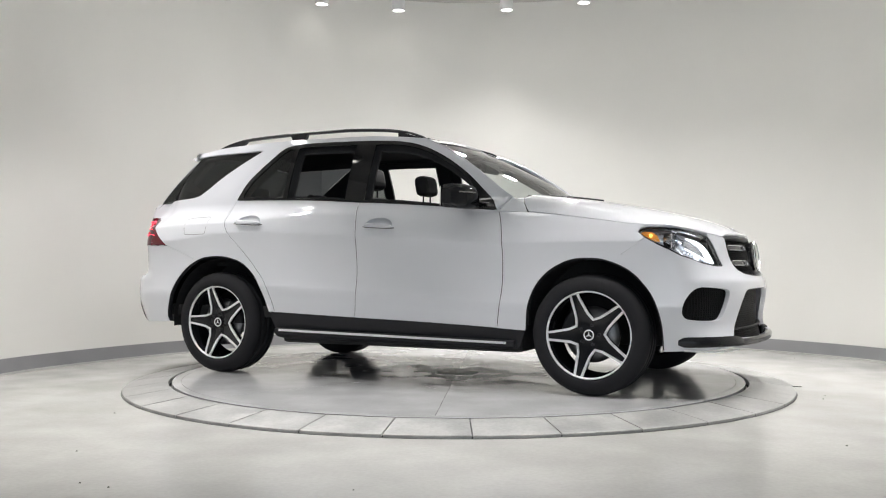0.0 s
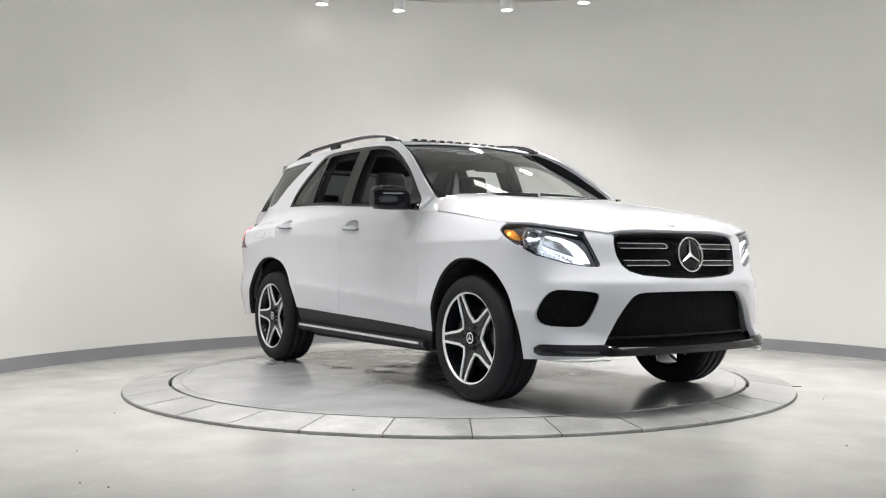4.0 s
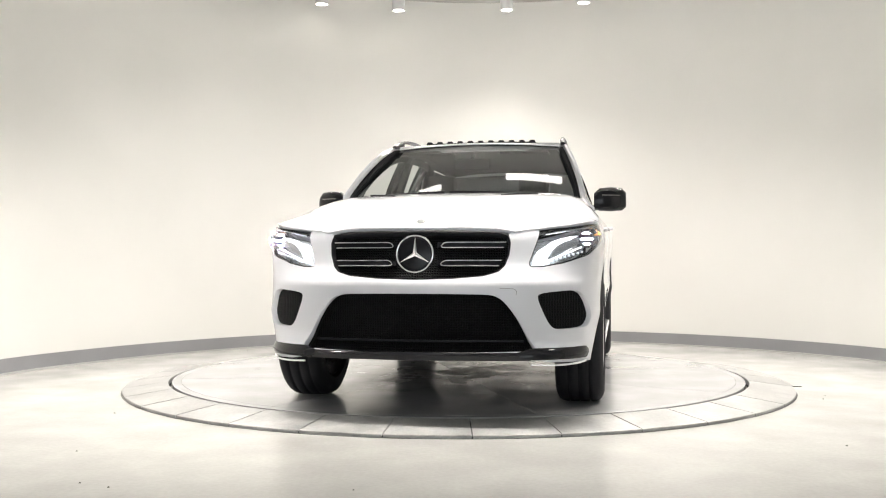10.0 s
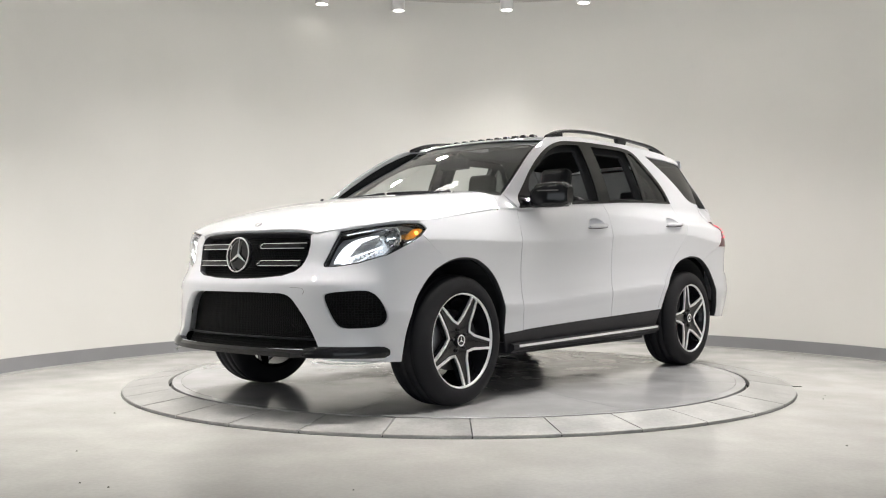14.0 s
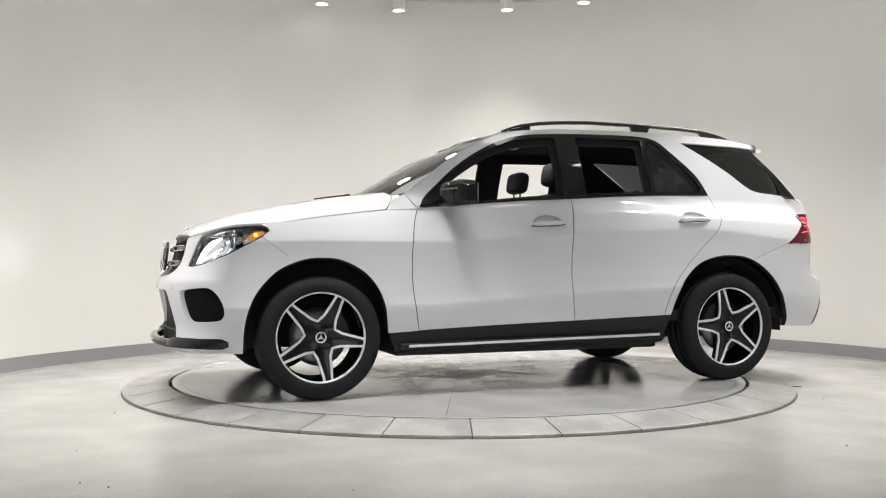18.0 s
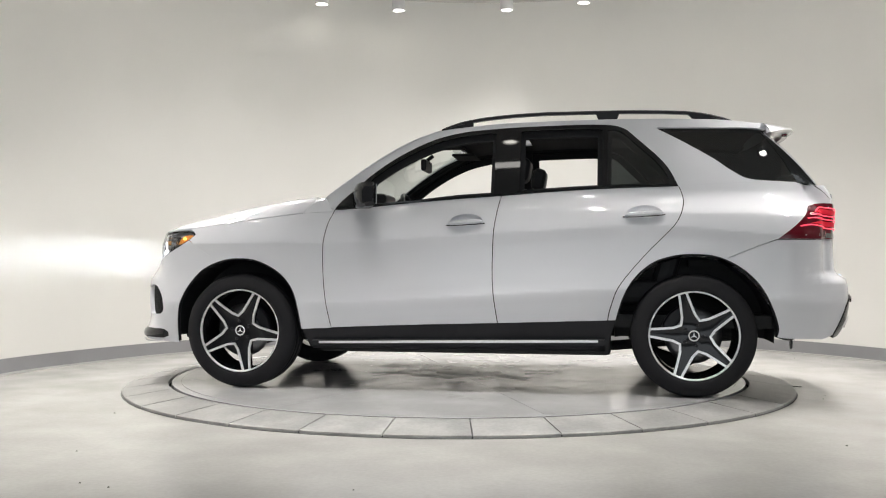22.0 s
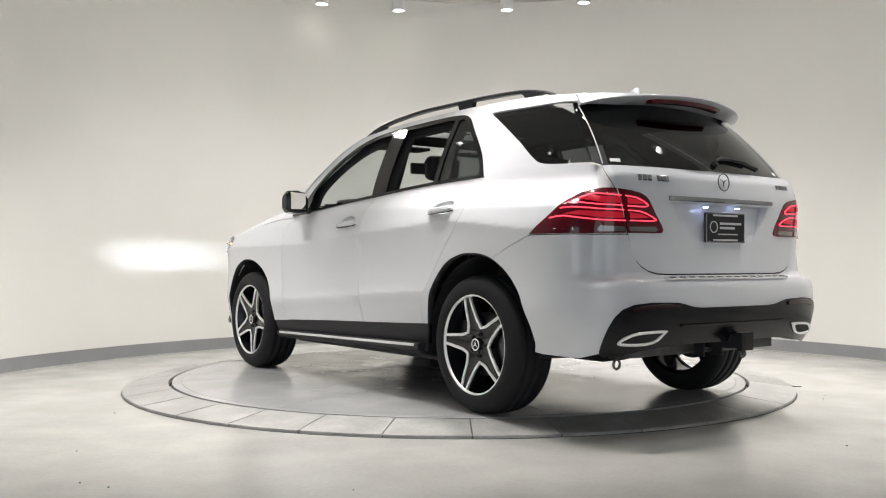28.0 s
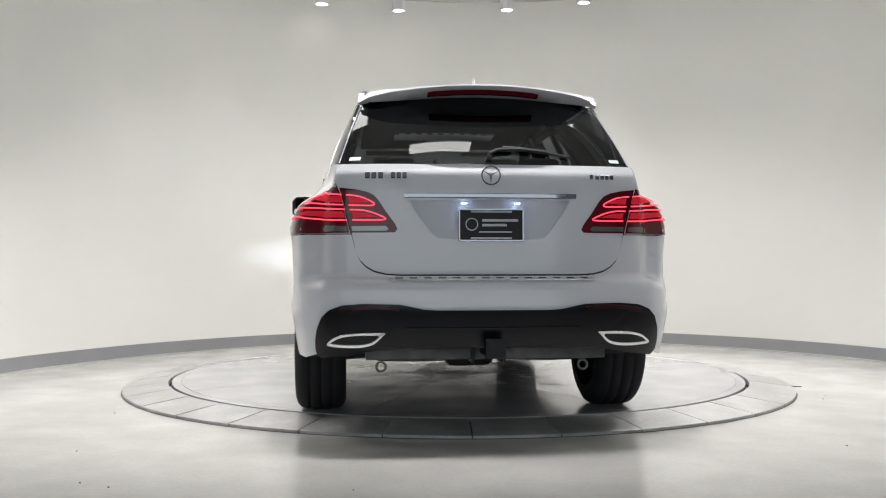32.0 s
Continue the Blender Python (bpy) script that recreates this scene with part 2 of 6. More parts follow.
def tube(bm, pts, r, n=8, caps=True, flat=1.0):
    """A round bar along points."""
    pts = [Vector(p) for p in pts]
    rings = []
    for i, p in enumerate(pts):
        d = (pts[min(i + 1, len(pts) - 1)] - pts[max(i - 1, 0)]).normalized()
        up = Vector((0, 0, 1)) if abs(d.z) < 0.9 else Vector((0, 1, 0))
        s = d.cross(up).normalized()
        u = s.cross(d)
        rings.append([bm.verts.new(p + r * (math.cos(2 * math.pi * k / n) * s + flat * math.sin(2 * math.pi * k / n) * u)) for k in range(n)])
    for a, b in zip(rings, rings[1:]):
        for k in range(n):
            bm.faces.new((a[k], a[(k + 1) % n], b[(k + 1) % n], b[k]))
    if caps:
        bm.faces.new(rings[0][::-1])
        bm.faces.new(rings[-1])
    return bm


# ---- the room: a horseshoe wall round the turntable ----
def wall_radius(deg):
    """Radius of the wall's inner face, by the angle round WALL_C."""
    pts = [(-1, 3.74), (5, 3.74), (20, 3.68), (36, 3.64), (60, 3.63), (90, 3.60), (124, 3.59), (143, 3.60), (160, 3.69), (176, 3.88), (181, 3.92)]
    i = 0
    while deg > pts[i + 1][0] and i < len(pts) - 2:
        i += 1
    (a, p), (b, q) = pts[i], pts[i + 1]
    f = (deg - a) / (b - a)
    return p + (q - p) * f * f * (3 - 2 * f)


UNSEEN_Y = -4.4


def wall_line(r_off):
    pts = [(WALL_C.x + wall_radius(0) + r_off, UNSEEN_Y)]
    for i in range(145):
        d = 180 * i / 144
        r = sum(wall_radius(min(180, max(0, d + k))) for k in (-6, -3, 0, 3, 6)) / 5 + r_off
        pts.append((WALL_C.x + r * math.cos(radians(d)), WALL_C.y + r * math.sin(radians(d))))
    pts.append((WALL_C.x - wall_radius(180) - r_off, UNSEEN_Y))
    return pts


def band(name, off0, off1, z0, z1, material, kind="structure", smooth=True):
    bm = bmesh.new()
    a, b = wall_line(off0), wall_line(off1)
    rows = [[bm.verts.new((x, y, z)) for x, y in line] for line, z in ((a, z0), (a, z1), (b, z1), (b, z0))]
    for i in range(len(a) - 1):
        for r in range(4):
            p, q = rows[r], rows[(r + 1) % 4]
            bm.faces.new((p[i], p[i + 1], q[i + 1], q[i]))
    bm.faces.new([r[0] for r in rows])
    bm.faces.new([r[-1] for r in rows][::-1])
    bmesh.ops.recalc_face_normals(bm, faces=bm.faces)
    for e in bm.edges:
        if len(e.link_faces) == 2 and e.calc_face_angle(0) > 0.5:
            e.smooth = False
    return tagged(mesh_ob(name, bm, material, smooth=smooth), kind=kind)


def build_room():
    bm = bmesh.new()
    bmesh.ops.create_grid(bm, x_segments=2, y_segments=2, size=9)
    tagged(mesh_ob("floor", bm, M_FLOOR, loc=pose(0.3, -3, 0)), "pale sealed concrete showroom floor with faint stains", "floor", kind="structure")
    tagged(band("wall_curved", 0.0, 0.12, 0, CEIL, M_WALL), "smooth off-white curved studio wall", "wall", kind="structure")
    tagged(band("baseboard", -0.012, -0.001, 0.0, 0.127, M_BASE), "grey vinyl baseboard along the curved wall", "baseboard", kind="structure")
    tagged(band("trim", -0.03, -0.013, 0.0, 0.016, M_COVE), "thin pale cove strip at the foot of the baseboard", "trim", kind="structure")
    # added out of view: grey walls and a carpet that cut bounce
    for nm, x0, x1 in (("wall_hall_east", 4.04, 4.16), ("wall_hall_west", -3.74, -3.62)):
        tagged(mesh_ob(nm, box(bmesh.new(), (x0, -9.5, 0), (x1, UNSEEN_Y, CEIL)), M_UNSEENWALL), "added unseen grey wall that cuts bounced light", "wall", kind="structure")
    tagged(mesh_ob("carpet", box(bmesh.new(), (-3.6, -9.5, 0.001), (4.02, UNSEEN_Y - 0.1, 0.008)), M_UNSEENFLOOR), "added unseen dark floor sheet that cuts bounced light", "carpet", kind="structure")
    # unseen wall, its opening assumed for the added daylight lamp
    bm = bmesh.new()
    for lo, hi in (((-5, -9.62, 0), (-3.25, -9.5, CEIL)), ((3.85, -9.62, 0), (5.6, -9.5, CEIL)), ((-3.25, -9.62, 3.0), (3.85, -9.5, CEIL))):
        box(bm, lo, hi)
    tagged(mesh_ob("wall_south", bm, M_WALL), "unseen off-white wall behind the viewer with an assumed wide entrance", "wall", kind="structure")
    bm = box(bmesh.new(), (-5, -9.7, CEIL), (5.6, 4.2, CEIL + 0.12))
    tagged(mesh_ob("ceiling", bm, M_CEIL), "plain pale ceiling", "ceiling", kind="structure")


def build_lamps():
    base = new("ceiling_spotlight")
    tagged(base, "white cylindrical ceiling spotlight, switched on", "ceiling light", "ceiling spotlights")
    bm = bmesh.new()
    lathe(bm, [(0.0, 0.0), (0.05, 0.0), (0.05, -0.008), (0.0, -0.008)], 24, "z")
    part("mount", bm, M_LAMPW, base)
    bm = bmesh.new()
    lathe(bm, [(0.022, -0.008), (0.022, -0.07)], 16, "z")
    part("neck", bm, M_TRIM, base)
    bm = bmesh.new()
    lathe(bm, [(0.0, -0.07), (0.066, -0.07), (0.071, -0.075), (0.071, -0.2), (0.068, -0.205), (0.062, -0.205), (0.06, -0.155), (0, -0.155)], 32, "z")
    part("housing", bm, M_LAMPW, base, smooth=False)
    bm = bmesh.new()
    lathe(bm, [(0.0, -0.160), (0.058, -0.158)], 32, "z")
    part("lens", bm, M_LAMPGLOW, base, "bright warm white lamp face")
    for i, (x, y, *_) in enumerate(LAMPS):
        m = pose(x, y, CEIL)
        if i == 0:
            base.matrix_basis = m
        else:
            copy_thing(base, m)

    # bright panels let into the ceiling over the turntable
    panel = new("ceiling_light_panel")
    tagged(panel, "flat rectangular white ceiling light panel, switched on", "ceiling light", "ceiling light panels")
    bm = bmesh.new()
    for lo, hi in (((-0.48, -0.15, -0.02), (0.48, -0.12, 0)), ((-0.48, 0.12, -0.02), (0.48, 0.15, 0)), ((-0.48, -0.12, -0.02), (-0.45, 0.12, 0)), ((0.45, -0.12, -0.02), (0.48, 0.12, 0))):
        box(bm, lo, hi)
    part("frame", bm, M_LAMPW, panel)
    part("diffuser", box(bmesh.new(), (-0.448, -0.118, -0.014), (0.448, 0.118, -0.004)), M_PANEL, panel, "glowing white diffuser")
    panel.matrix_basis = pose(-0.08, -2.93, CEIL)
    for x, y, rz in ((1.60, -1.15, 90), (-1.30, -1.45, 90), (0.98, 1.05, 0), (-0.95, 0.98, 0)):
        copy_thing(panel, pose(x, y, CEIL, 0, 0, rz))


# ---- turntable ----
DISC_Z, R_OUT, R_IN, R_DISC = 0.0535, 2.385, 2.085, 2.066


def build_turntable():
    ring = new("turntable_surround")
    tagged(ring, "fixed ring of worn grey steel plates round the turntable", "turntable ring")
    bm = bmesh.new()
    lathe(bm, [(R_OUT - 0.004, 0.001), (R_OUT - 0.004, 0.010), (R_IN + 0.01, 0.040), (R_IN, 0.0), (R_OUT - 0.004, 0.001)], 136, "z")
    part("base_ring", bm, M_RINGGAP, ring)
    # one dark rim for both the dirt and the shade at the ring's foot
    bm = bmesh.new()
    lathe(bm, [(R_OUT + 0.001, 0.0005), (R_OUT + 0.0015, 0.003), (R_OUT + 0.004, 0.002), (R_OUT + 0.006, 0.0006)], 180, "z")
    for v in bm.verts:
        if v.co.z < 0.001 and v.co.xy.length > R_OUT + 0.005:
            v.co.xy *= 1 + random.uniform(-0.0005, 0.002)
    part("dirt_line", bm, M_RINGGAP, ring, "dark line of dirt and painted shade along the ring's edge")
    ring.matrix_basis = pose(0, -0.012, 0)
    n, gap = 33, 0.004
    bm = bmesh.new()
    a0, a1 = -math.pi / n, math.pi / n
    rows = []
    for i in range(7):
        f = i / 6
        col = []
        for r, z in ((R_OUT, 0.002), (R_OUT, 0.016), (R_OUT - 0.006, 0.0185), (R_IN + 0.004, 0.0525), (R_IN, 0.050), (R_IN, 0.02)):
            g = gap / r
            a = a0 + g + (a1 - a0 - 2 * g) * f
            col.append(bm.verts.new((r * math.cos(a), r * math.sin(a), z)))
        rows.append(col)
    for p, q in zip(rows, rows[1:]):
        for k in range(5):
            bm.faces.new((p[k], q[k], q[k + 1], p[k + 1]))
    bm.faces.new(rows[0])
    bm.faces.new(rows[-1][::-1])
    bmesh.ops.recalc_face_normals(bm, faces=bm.faces)
    first = part("steel_plate", bm, M_TILE, ring)
    for i in range(n):
        ob = first if i == 0 else new("steel_plate", first.data)
        ob.parent = ring
        ob.matrix_basis = pose(0, 0, random.uniform(-0.0008, 0.0008), 0, 0, -88.2 + 180 / n + i * 360 / n)
    disc = new("turntable_disc")
    tagged(disc, "round grey painted turntable deck with radial seams", "turntable")
    bm = bmesh.new()
    lathe(bm, [(R_DISC, 0.02), (R_DISC, DISC_Z - 0.002), (R_DISC - 0.003, DISC_Z), (2.004, DISC_Z)], 144, "z")
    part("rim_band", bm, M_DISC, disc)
    bm = bmesh.new()
    lathe(bm, [(R_DISC - 0.01, DISC_Z - 0.006), (0, DISC_Z - 0.006)], 96, "z")
    part("deck_base", bm, M_GAP, disc)
    ns, g = 8, 0.0015
    bm = bmesh.new()
    top, low = [], []
    half = math.pi / ns
    for i in range(19):
        a = -half + g / 2 + (2 * half - g) * i / 18
        top.append((2.0 * math.cos(a), 2.0 * math.sin(a)))
    c = (0.16 * 1.02, 0)
    inner = [(0.16 * math.cos(-half + 2 * half * i / 4), 0.16 * math.sin(-half + 2 * half * i / 4)) for i in range(5)]
    loop = top + inner[::-1]
    off = 0.0012
    vs = [bm.verts.new((x, y, DISC_Z)) for x, y in loop]
    bm.faces.new(vs)
    r = bmesh.ops.extrude_edge_only(bm, edges=bm.edges[:])
    for v in r["geom"]:
        if isinstance(v, bmesh.types.BMVert):
            v.co.z -= 0.005
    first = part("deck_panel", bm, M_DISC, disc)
    for i in range(ns):
        ob = first if i == 0 else new("deck_panel", first.data)
        ob.parent = disc
        m = pose(0, 0, 0, 0, 0, 360 / ns * i)
        ob.matrix_basis = m @ Matrix.Translation((off, 0, 0))
    bm = bmesh.new()
    lathe(bm, [(0.155, DISC_Z - 0.004), (0.155, DISC_Z + 0.001), (0.15, DISC_Z + 0.002), (0, DISC_Z + 0.002)], 40, "z")
    part("centre_plate", bm, M_TILE, disc, "round steel centre plate")
    return disc


build_room()
build_lamps()
turntable = build_turntable()


# ---- bits on the floor ----
def build_debris():
    twig = tagged(new("twig"), "small dark dry twig lying on the floor", "twig")
    part("stem", tube(bmesh.new(), [(-0.04, 0, 0.004), (-0.015, 0.004, 0.006), (0.02, -0.003, 0.006), (0.045, 0.002, 0.004)], 0.003, 6), M_TWIG, twig)
    part("bud", tube(bmesh.new(), [(-0.05, 0.012, 0.006), (-0.035, 0.0, 0.007), (-0.02, -0.004, 0.005)], 0.006, 6), M_TWIG, twig)
    twig.matrix_basis = pose(2.38, -0.42, 0, 0, 0, 8)
    bm = bmesh.new()
    spots = [(-1.77, -2.72), (-1.50, -3.35), (-1.36, -3.42), (1.86, -2.55), (-2.0, -1.62), (-0.4, -3.45), (3.25, 1.35), (3.1, 1.6), (2.75, 2.0), (-2.1, 2.3), (-2.9, 1.2), (2.35, -1.0), (2.42, -0.85)]
    for x, y in spots:
        r = random.uniform(0.003, 0.008)
        vs = [bm.verts.new((x + r * random.uniform(0.6, 1.2) * math.cos(a), y + r * random.uniform(0.6, 1.2) * math.sin(a), 0.0005)) for a in [1.26 * k for k in range(5)]]
        top = bm.verts.new((x, y, r * 0.9))
        for k in range(5):
            bm.faces.new((vs[k], vs[(k + 1) % 5], top))
    tagged(mesh_ob("floor_grit", bm, M_TWIG), "scattered dark grit on the concrete floor", "grit", kind="stuff")


build_debris()

# ---- the car's skin: a plan outline, drawn in by an amount that depends on height ----
# Car space: x ahead, y to its left, z up from the deck; the wheels stand at x = 1.4575 and -1.4575.
def curve(pts):
    """Smooth interpolation through (x, y) pairs with x rising."""
    xs, ys = [p[0] for p in pts], [p[1] for p in pts]
    n = len(pts)
    ms = []
    for i in range(n):
        if i in (0, n - 1):
            j = 0 if i == 0 else n - 2
            ms.append((ys[j + 1] - ys[j]) / (xs[j + 1] - xs[j]))
        else:
            a, b = (ys[i] - ys[i - 1]) / (xs[i] - xs[i - 1]), (ys[i + 1] - ys[i]) / (xs[i + 1] - xs[i])
            ms.append(0 if a * b <= 0 else 2 * a * b / (a + b))

    def f(x):
        if x <= xs[0]:
            return ys[0]
        if x >= xs[-1]:
            return ys[-1]
        i = 0
        while x > xs[i + 1]:
            i += 1
        h = xs[i + 1] - xs[i]
        t = (x - xs[i]) / h
        return (ys[i] * (1 + 2 * t) * (1 - t) ** 2 + ms[i] * h * t * (1 - t) ** 2 + ys[i + 1] * t * t * (3 - 2 * t) + ms[i + 1] * h * t * t * (t - 1))

    return f


def smooth01(a, b, x):
    t = min(1.0, max(0.0, (x - a) / (b - a)))
    return t * t * (3 - 2 * t)


PLAN = [(2.375, -0.22), (2.385, 0.0), (2.375, 0.22), (2.345, 0.45), (2.29, 0.63), (2.20, 0.78), (2.08, 0.885), (1.93, 0.945), (1.75, 0.972), (1.46, 0.982), (1.1, 0.972), (0.7, 0.96),
        (0.2, 0.957), (-0.3, 0.957), (-0.8, 0.962), (-1.15, 0.975), (-1.46, 0.986), (-1.75, 0.986), (-1.98, 0.978), (-2.14, 0.956), (-2.275, 0.908), (-2.37, 0.81), (-2.418, 0.65),
        (-2.441, 0.45), (-2.452, 0.22), (-2.458, 0.0), (-2.452, -0.22)]


def plan_table():
    """Catmull-Rom through PLAN, as (distance run, x, y); distance 0 is the nose's middle."""
    out = []
    for i in range(1, len(PLAN) - 2):
        p0, p1, p2, p3 = PLAN[i - 1], PLAN[i], PLAN[i + 1], PLAN[i + 2]
        for k in range(16):
            t = k / 16
            out.append(tuple(0.5 * (2 * b + (c - a) * t + (2 * a - 5 * b + 4 * c - d) * t * t + (3 * b - a - 3 * c + d) * t ** 3)
                             for a, b, c, d in zip(p0, p1, p2, p3)))
    out.append(PLAN[-2])
    run, tab = 0.0, []
    for i, (x, y) in enumerate(out):
        if i:
            run += math.hypot(x - out[i - 1][0], y - out[i - 1][1])
        tab.append((run, x, y))
    return np.array(tab)


PT = plan_table()
PT_N = np.gradient(PT[:, 1:], PT[:, 0], axis=0)
PT_N = np.stack([-PT_N[:, 1], PT_N[:, 0]], 1) * -1
PT_N[0], PT_N[-1] = (1, 0), (-1, 0)
PT_N /= np.linalg.norm(PT_N, axis=1, keepdims=True)
U_END = float(PT[-1, 0])


def plan_at(u):
    s = abs(u)
    if s > U_END:
        s = 2 * U_END - s
    x, y = float(np.interp(s, PT[:, 0], PT[:, 1])), float(np.interp(s, PT[:, 0], PT[:, 2]))
    nx, ny = float(np.interp(s, PT[:, 0], PT_N[:, 0])), float(np.interp(s, PT[:, 0], PT_N[:, 1]))
    if (u < 0) != (abs(u) > U_END):
        y, ny = -y, -ny
    return x, y, nx, ny


def US(x):
    """Distance along the outline at which the flank has this x."""
    return float(np.interp(-x, -PT[:, 1], PT[:, 0]))


def UF(y):
    """The same, on the nose, by y."""
    h = len(PT) // 3
    return math.copysign(float(np.interp(abs(y), PT[:h, 2], PT[:h, 0])), y)


def UR(y):
    """The same, on the tail, by y; past the middle it runs on."""
    h = 2 * len(PT) // 3
    u = float(np.interp(abs(y), PT[h:, 2][::-1], PT[h:, 0][::-1]))
    return u if y >= 0 else 2 * U_END - u


IN_FRONT = curve([(0.26, 0.03), (0.33, 0.005), (0.45, 0.035), (0.61, 0.03), (0.70, 0.035), (0.76, 0.07), (0.83, 0.105), (0.96, 0.135), (1.01, 0.17), (1.07, 0.25), (1.12, 0.35), (1.2, 0.5)])
IN_REAR = curve([(0.34, 0.10), (0.42, 0.045), (0.52, 0.012), (0.62, 0.0), (0.70, 0.006), (0.735, 0.022), (0.76, 0.075), (0.85, 0.085), (1.02, 0.09), (1.15, 0.085), (1.25, 0.10), (1.30, 0.13), (1.40, 0.19)])
IN_SIDE = curve([(-0.72, 0.06), (-0.56, 0.030), (-0.47, 0.014), (-0.41, 0.004), (-0.392, 0.003), (-0.374, 0.0055), (-0.33, 0.0095), (-0.24, 0.0125), (-0.10, 0.0075), (-0.02, 0.0012), (-0.004, 0.0), (0.008, 0.002), (0.07, 0.020), (0.14, 0.047), (0.20, 0.080), (0.25, 0.118), (0.35, 0.21)])
CREASE = curve([(-2.3, 0.985), (-1.9, 1.0), (-1.5, 1.042), (-1.2, 1.057), (-0.5, 1.03), (0.2, 0.99), (0.8, 0.958), (1.4, 0.96), (2.2, 0.95)])
GREEN_Y = curve([(-2.35, 0.645), (-2.2, 0.71), (-2.0, 0.77), (-1.7, 0.805), (-1.3, 0.827), (-0.6, 0.84), (0.3, 0.842), (0.6, 0.838), (0.95, 0.825)])


BELT = curve([(-1.372, 1.302), (-0.90, 1.290), (-0.54, 1.272), (-0.28, 1.253), (0.01, 1.236), (0.37, 1.207), (0.56, 1.190), (0.848, 1.165)])


def green_y(x, z):
    """Half width of the glasshouse."""
    h = z - 1.28
    return GREEN_Y(x) - (0.28 * h + 0.32 * h * h if h > 0 else 0.28 * h - 5.0 * h * h)


def skin(u, z):
    """The point of the skin at a run u along the outline and a height z."""
    x, y, nx, ny = plan_at(u)
    wf, wr = smooth01(0.25, 0.95, nx), smooth01(0.15, 0.98, -nx)
    d = (1 - wf - wr) * IN_SIDE(z - CREASE(x)) + wf * IN_FRONT(z) + wr * IN_REAR(z)
    d += 4 * wr * (1 - wr) * 0.05 * smooth01(0.70, 0.78, z)
    if wf + wr < 0.98 and z > 1.0:
        dg = (abs(y) - green_y(x, z)) / max(0.4, abs(ny))
        k = 0.03
        e = max(k - abs(d - dg), 0) / k
        d2 = max(d, dg) + e * e * k / 4
        zb = BELT(x)
        d2 += (dg - d2) * smooth01(zb - 0.015, zb + 0.03, z) * smooth01(0.93, 0.87, x)
        d = d + (d2 - d) * (1 - wf - wr)
    return Vector((x - nx * d, y - ny * d, z))


ROOF_Z = curve([(-2.3, 1.715), (-2.05, 1.742), (-1.7, 1.768), (-1.2, 1.785), (-0.7, 1.785), (-0.3, 1.772), (0.0, 1.745), (0.22, 1.712)])
CANT = curve([(-2.1, 1.69), (-1.93, 1.712), (-1.6, 1.748), (-1.0, 1.762), (-0.3, 1.752), (-0.1, 1.737), (0.05, 1.722), (0.22, 1.70)])


def eased(f, lo, hi, width):
    """The curve f, averaged over a bell of this width, held to its end slopes."""
    xs = np.linspace(lo - 4 * width, hi + 4 * width, 600)
    ends = [(f(lo), (f(lo + 0.01) - f(lo)) / 0.01, lo), (f(hi), (f(hi) - f(hi - 0.01)) / 0.01, hi)]
    ys = np.array([ends[0][0] + ends[0][1] * (x - lo) if x < lo else ends[1][0] + ends[1][1] * (x - hi) if x > hi else f(x) for x in xs])
    ker = np.exp(-0.5 * (np.arange(-300, 301) * (xs[1] - xs[0]) / width) ** 2)
    ys = np.convolve(np.pad(ys, 300, mode="reflect", reflect_type="odd"), ker / ker.sum(), mode="valid")
    return lambda x: float(np.interp(x, xs, ys))


HOOD_Z = eased(curve([(0.8, 1.315), (1.0, 1.292), (1.2, 1.27), (1.4, 1.243), (1.6, 1.21), (1.8, 1.17), (2.0, 1.118), (2.12, 1.07), (2.18, 1.038), (2.225, 1.008)]), 0.8, 2.225, 0.05)
SEAM = curve([(0.9, 1.168), (1.0, 1.157), (1.2, 1.134), (1.4, 1.108), (1.6, 1.08), (1.75, 1.060), (1.91, 1.052)])
CANT_Y = curve([(x, float(skin(US(x), CANT(x))[1])) for x in (-2.1, -1.93, -1.6, -1.0, -0.5, -0.3, -0.1, 0.05, 0.22)])
SEAM_PTS = [(x, float(skin(US(x), SEAM(x))[1]), SEAM(x)) for x in (0.9, 1.0, 1.1, 1.2, 1.3, 1.4, 1.5, 1.6, 1.7, 1.8, 1.9)]
SEAM_PTS += [(2.008, 0.857, 1.038), (2.062, 0.782, 1.025), (2.106, 0.667, 1.011), (2.148, 0.577, 0.999), (2.183, 0.52, 0.988)]
HOOD_Y, HOOD_E = curve([(p[0], p[1]) for p in SEAM_PTS] + [(2.225, 0.45)]), curve([(p[0], p[2]) for p in SEAM_PTS] + [(2.225, 0.985)])


def roof(x, y):
    c, e = ROOF_Z(x), CANT(x)
    a = min(1.05, abs(y) / CANT_Y(x))
    return Vector((x, y, c - (c - e) * (0.55 * a ** 2 + 0.45 * a ** 6)))


def hood(x, y):
    a = min(1.1, abs(y) / HOOD_Y(x))
    c, e, w = HOOD_Z(x), HOOD_E(x), smooth01(2.0, 1.0, x)
    ridge = 0.007 * smooth01(0.95, 0.6, a) * smooth01(0.0, 0.7, a) * smooth01(2.15, 1.4, x)
    return Vector((x, y, c - (c - e) * ((0.5 - 0.32 * w) * a ** 2 + (0.5 + 0.32 * w) * a ** (5 + 8 * w)) + ridge * (1 - w)))


def screen(s, v):
    """The windscreen: s from -1 to 1 across, v from 0 at its foot to 1 at the roof."""
    lo = Vector((1.04 - 0.17 * s * s, 0.79 * s, 1.285 - 0.035 * s * s))
    hi = Vector((0.17 - 0.10 * s * s, 0.622 * s, 1.722 - 0.017 * s * s))
    b = 4 * v * (1 - v) * 0.022
    return lo.lerp(hi, v) + Vector((0.45 * b, 0, 0.9 * b))


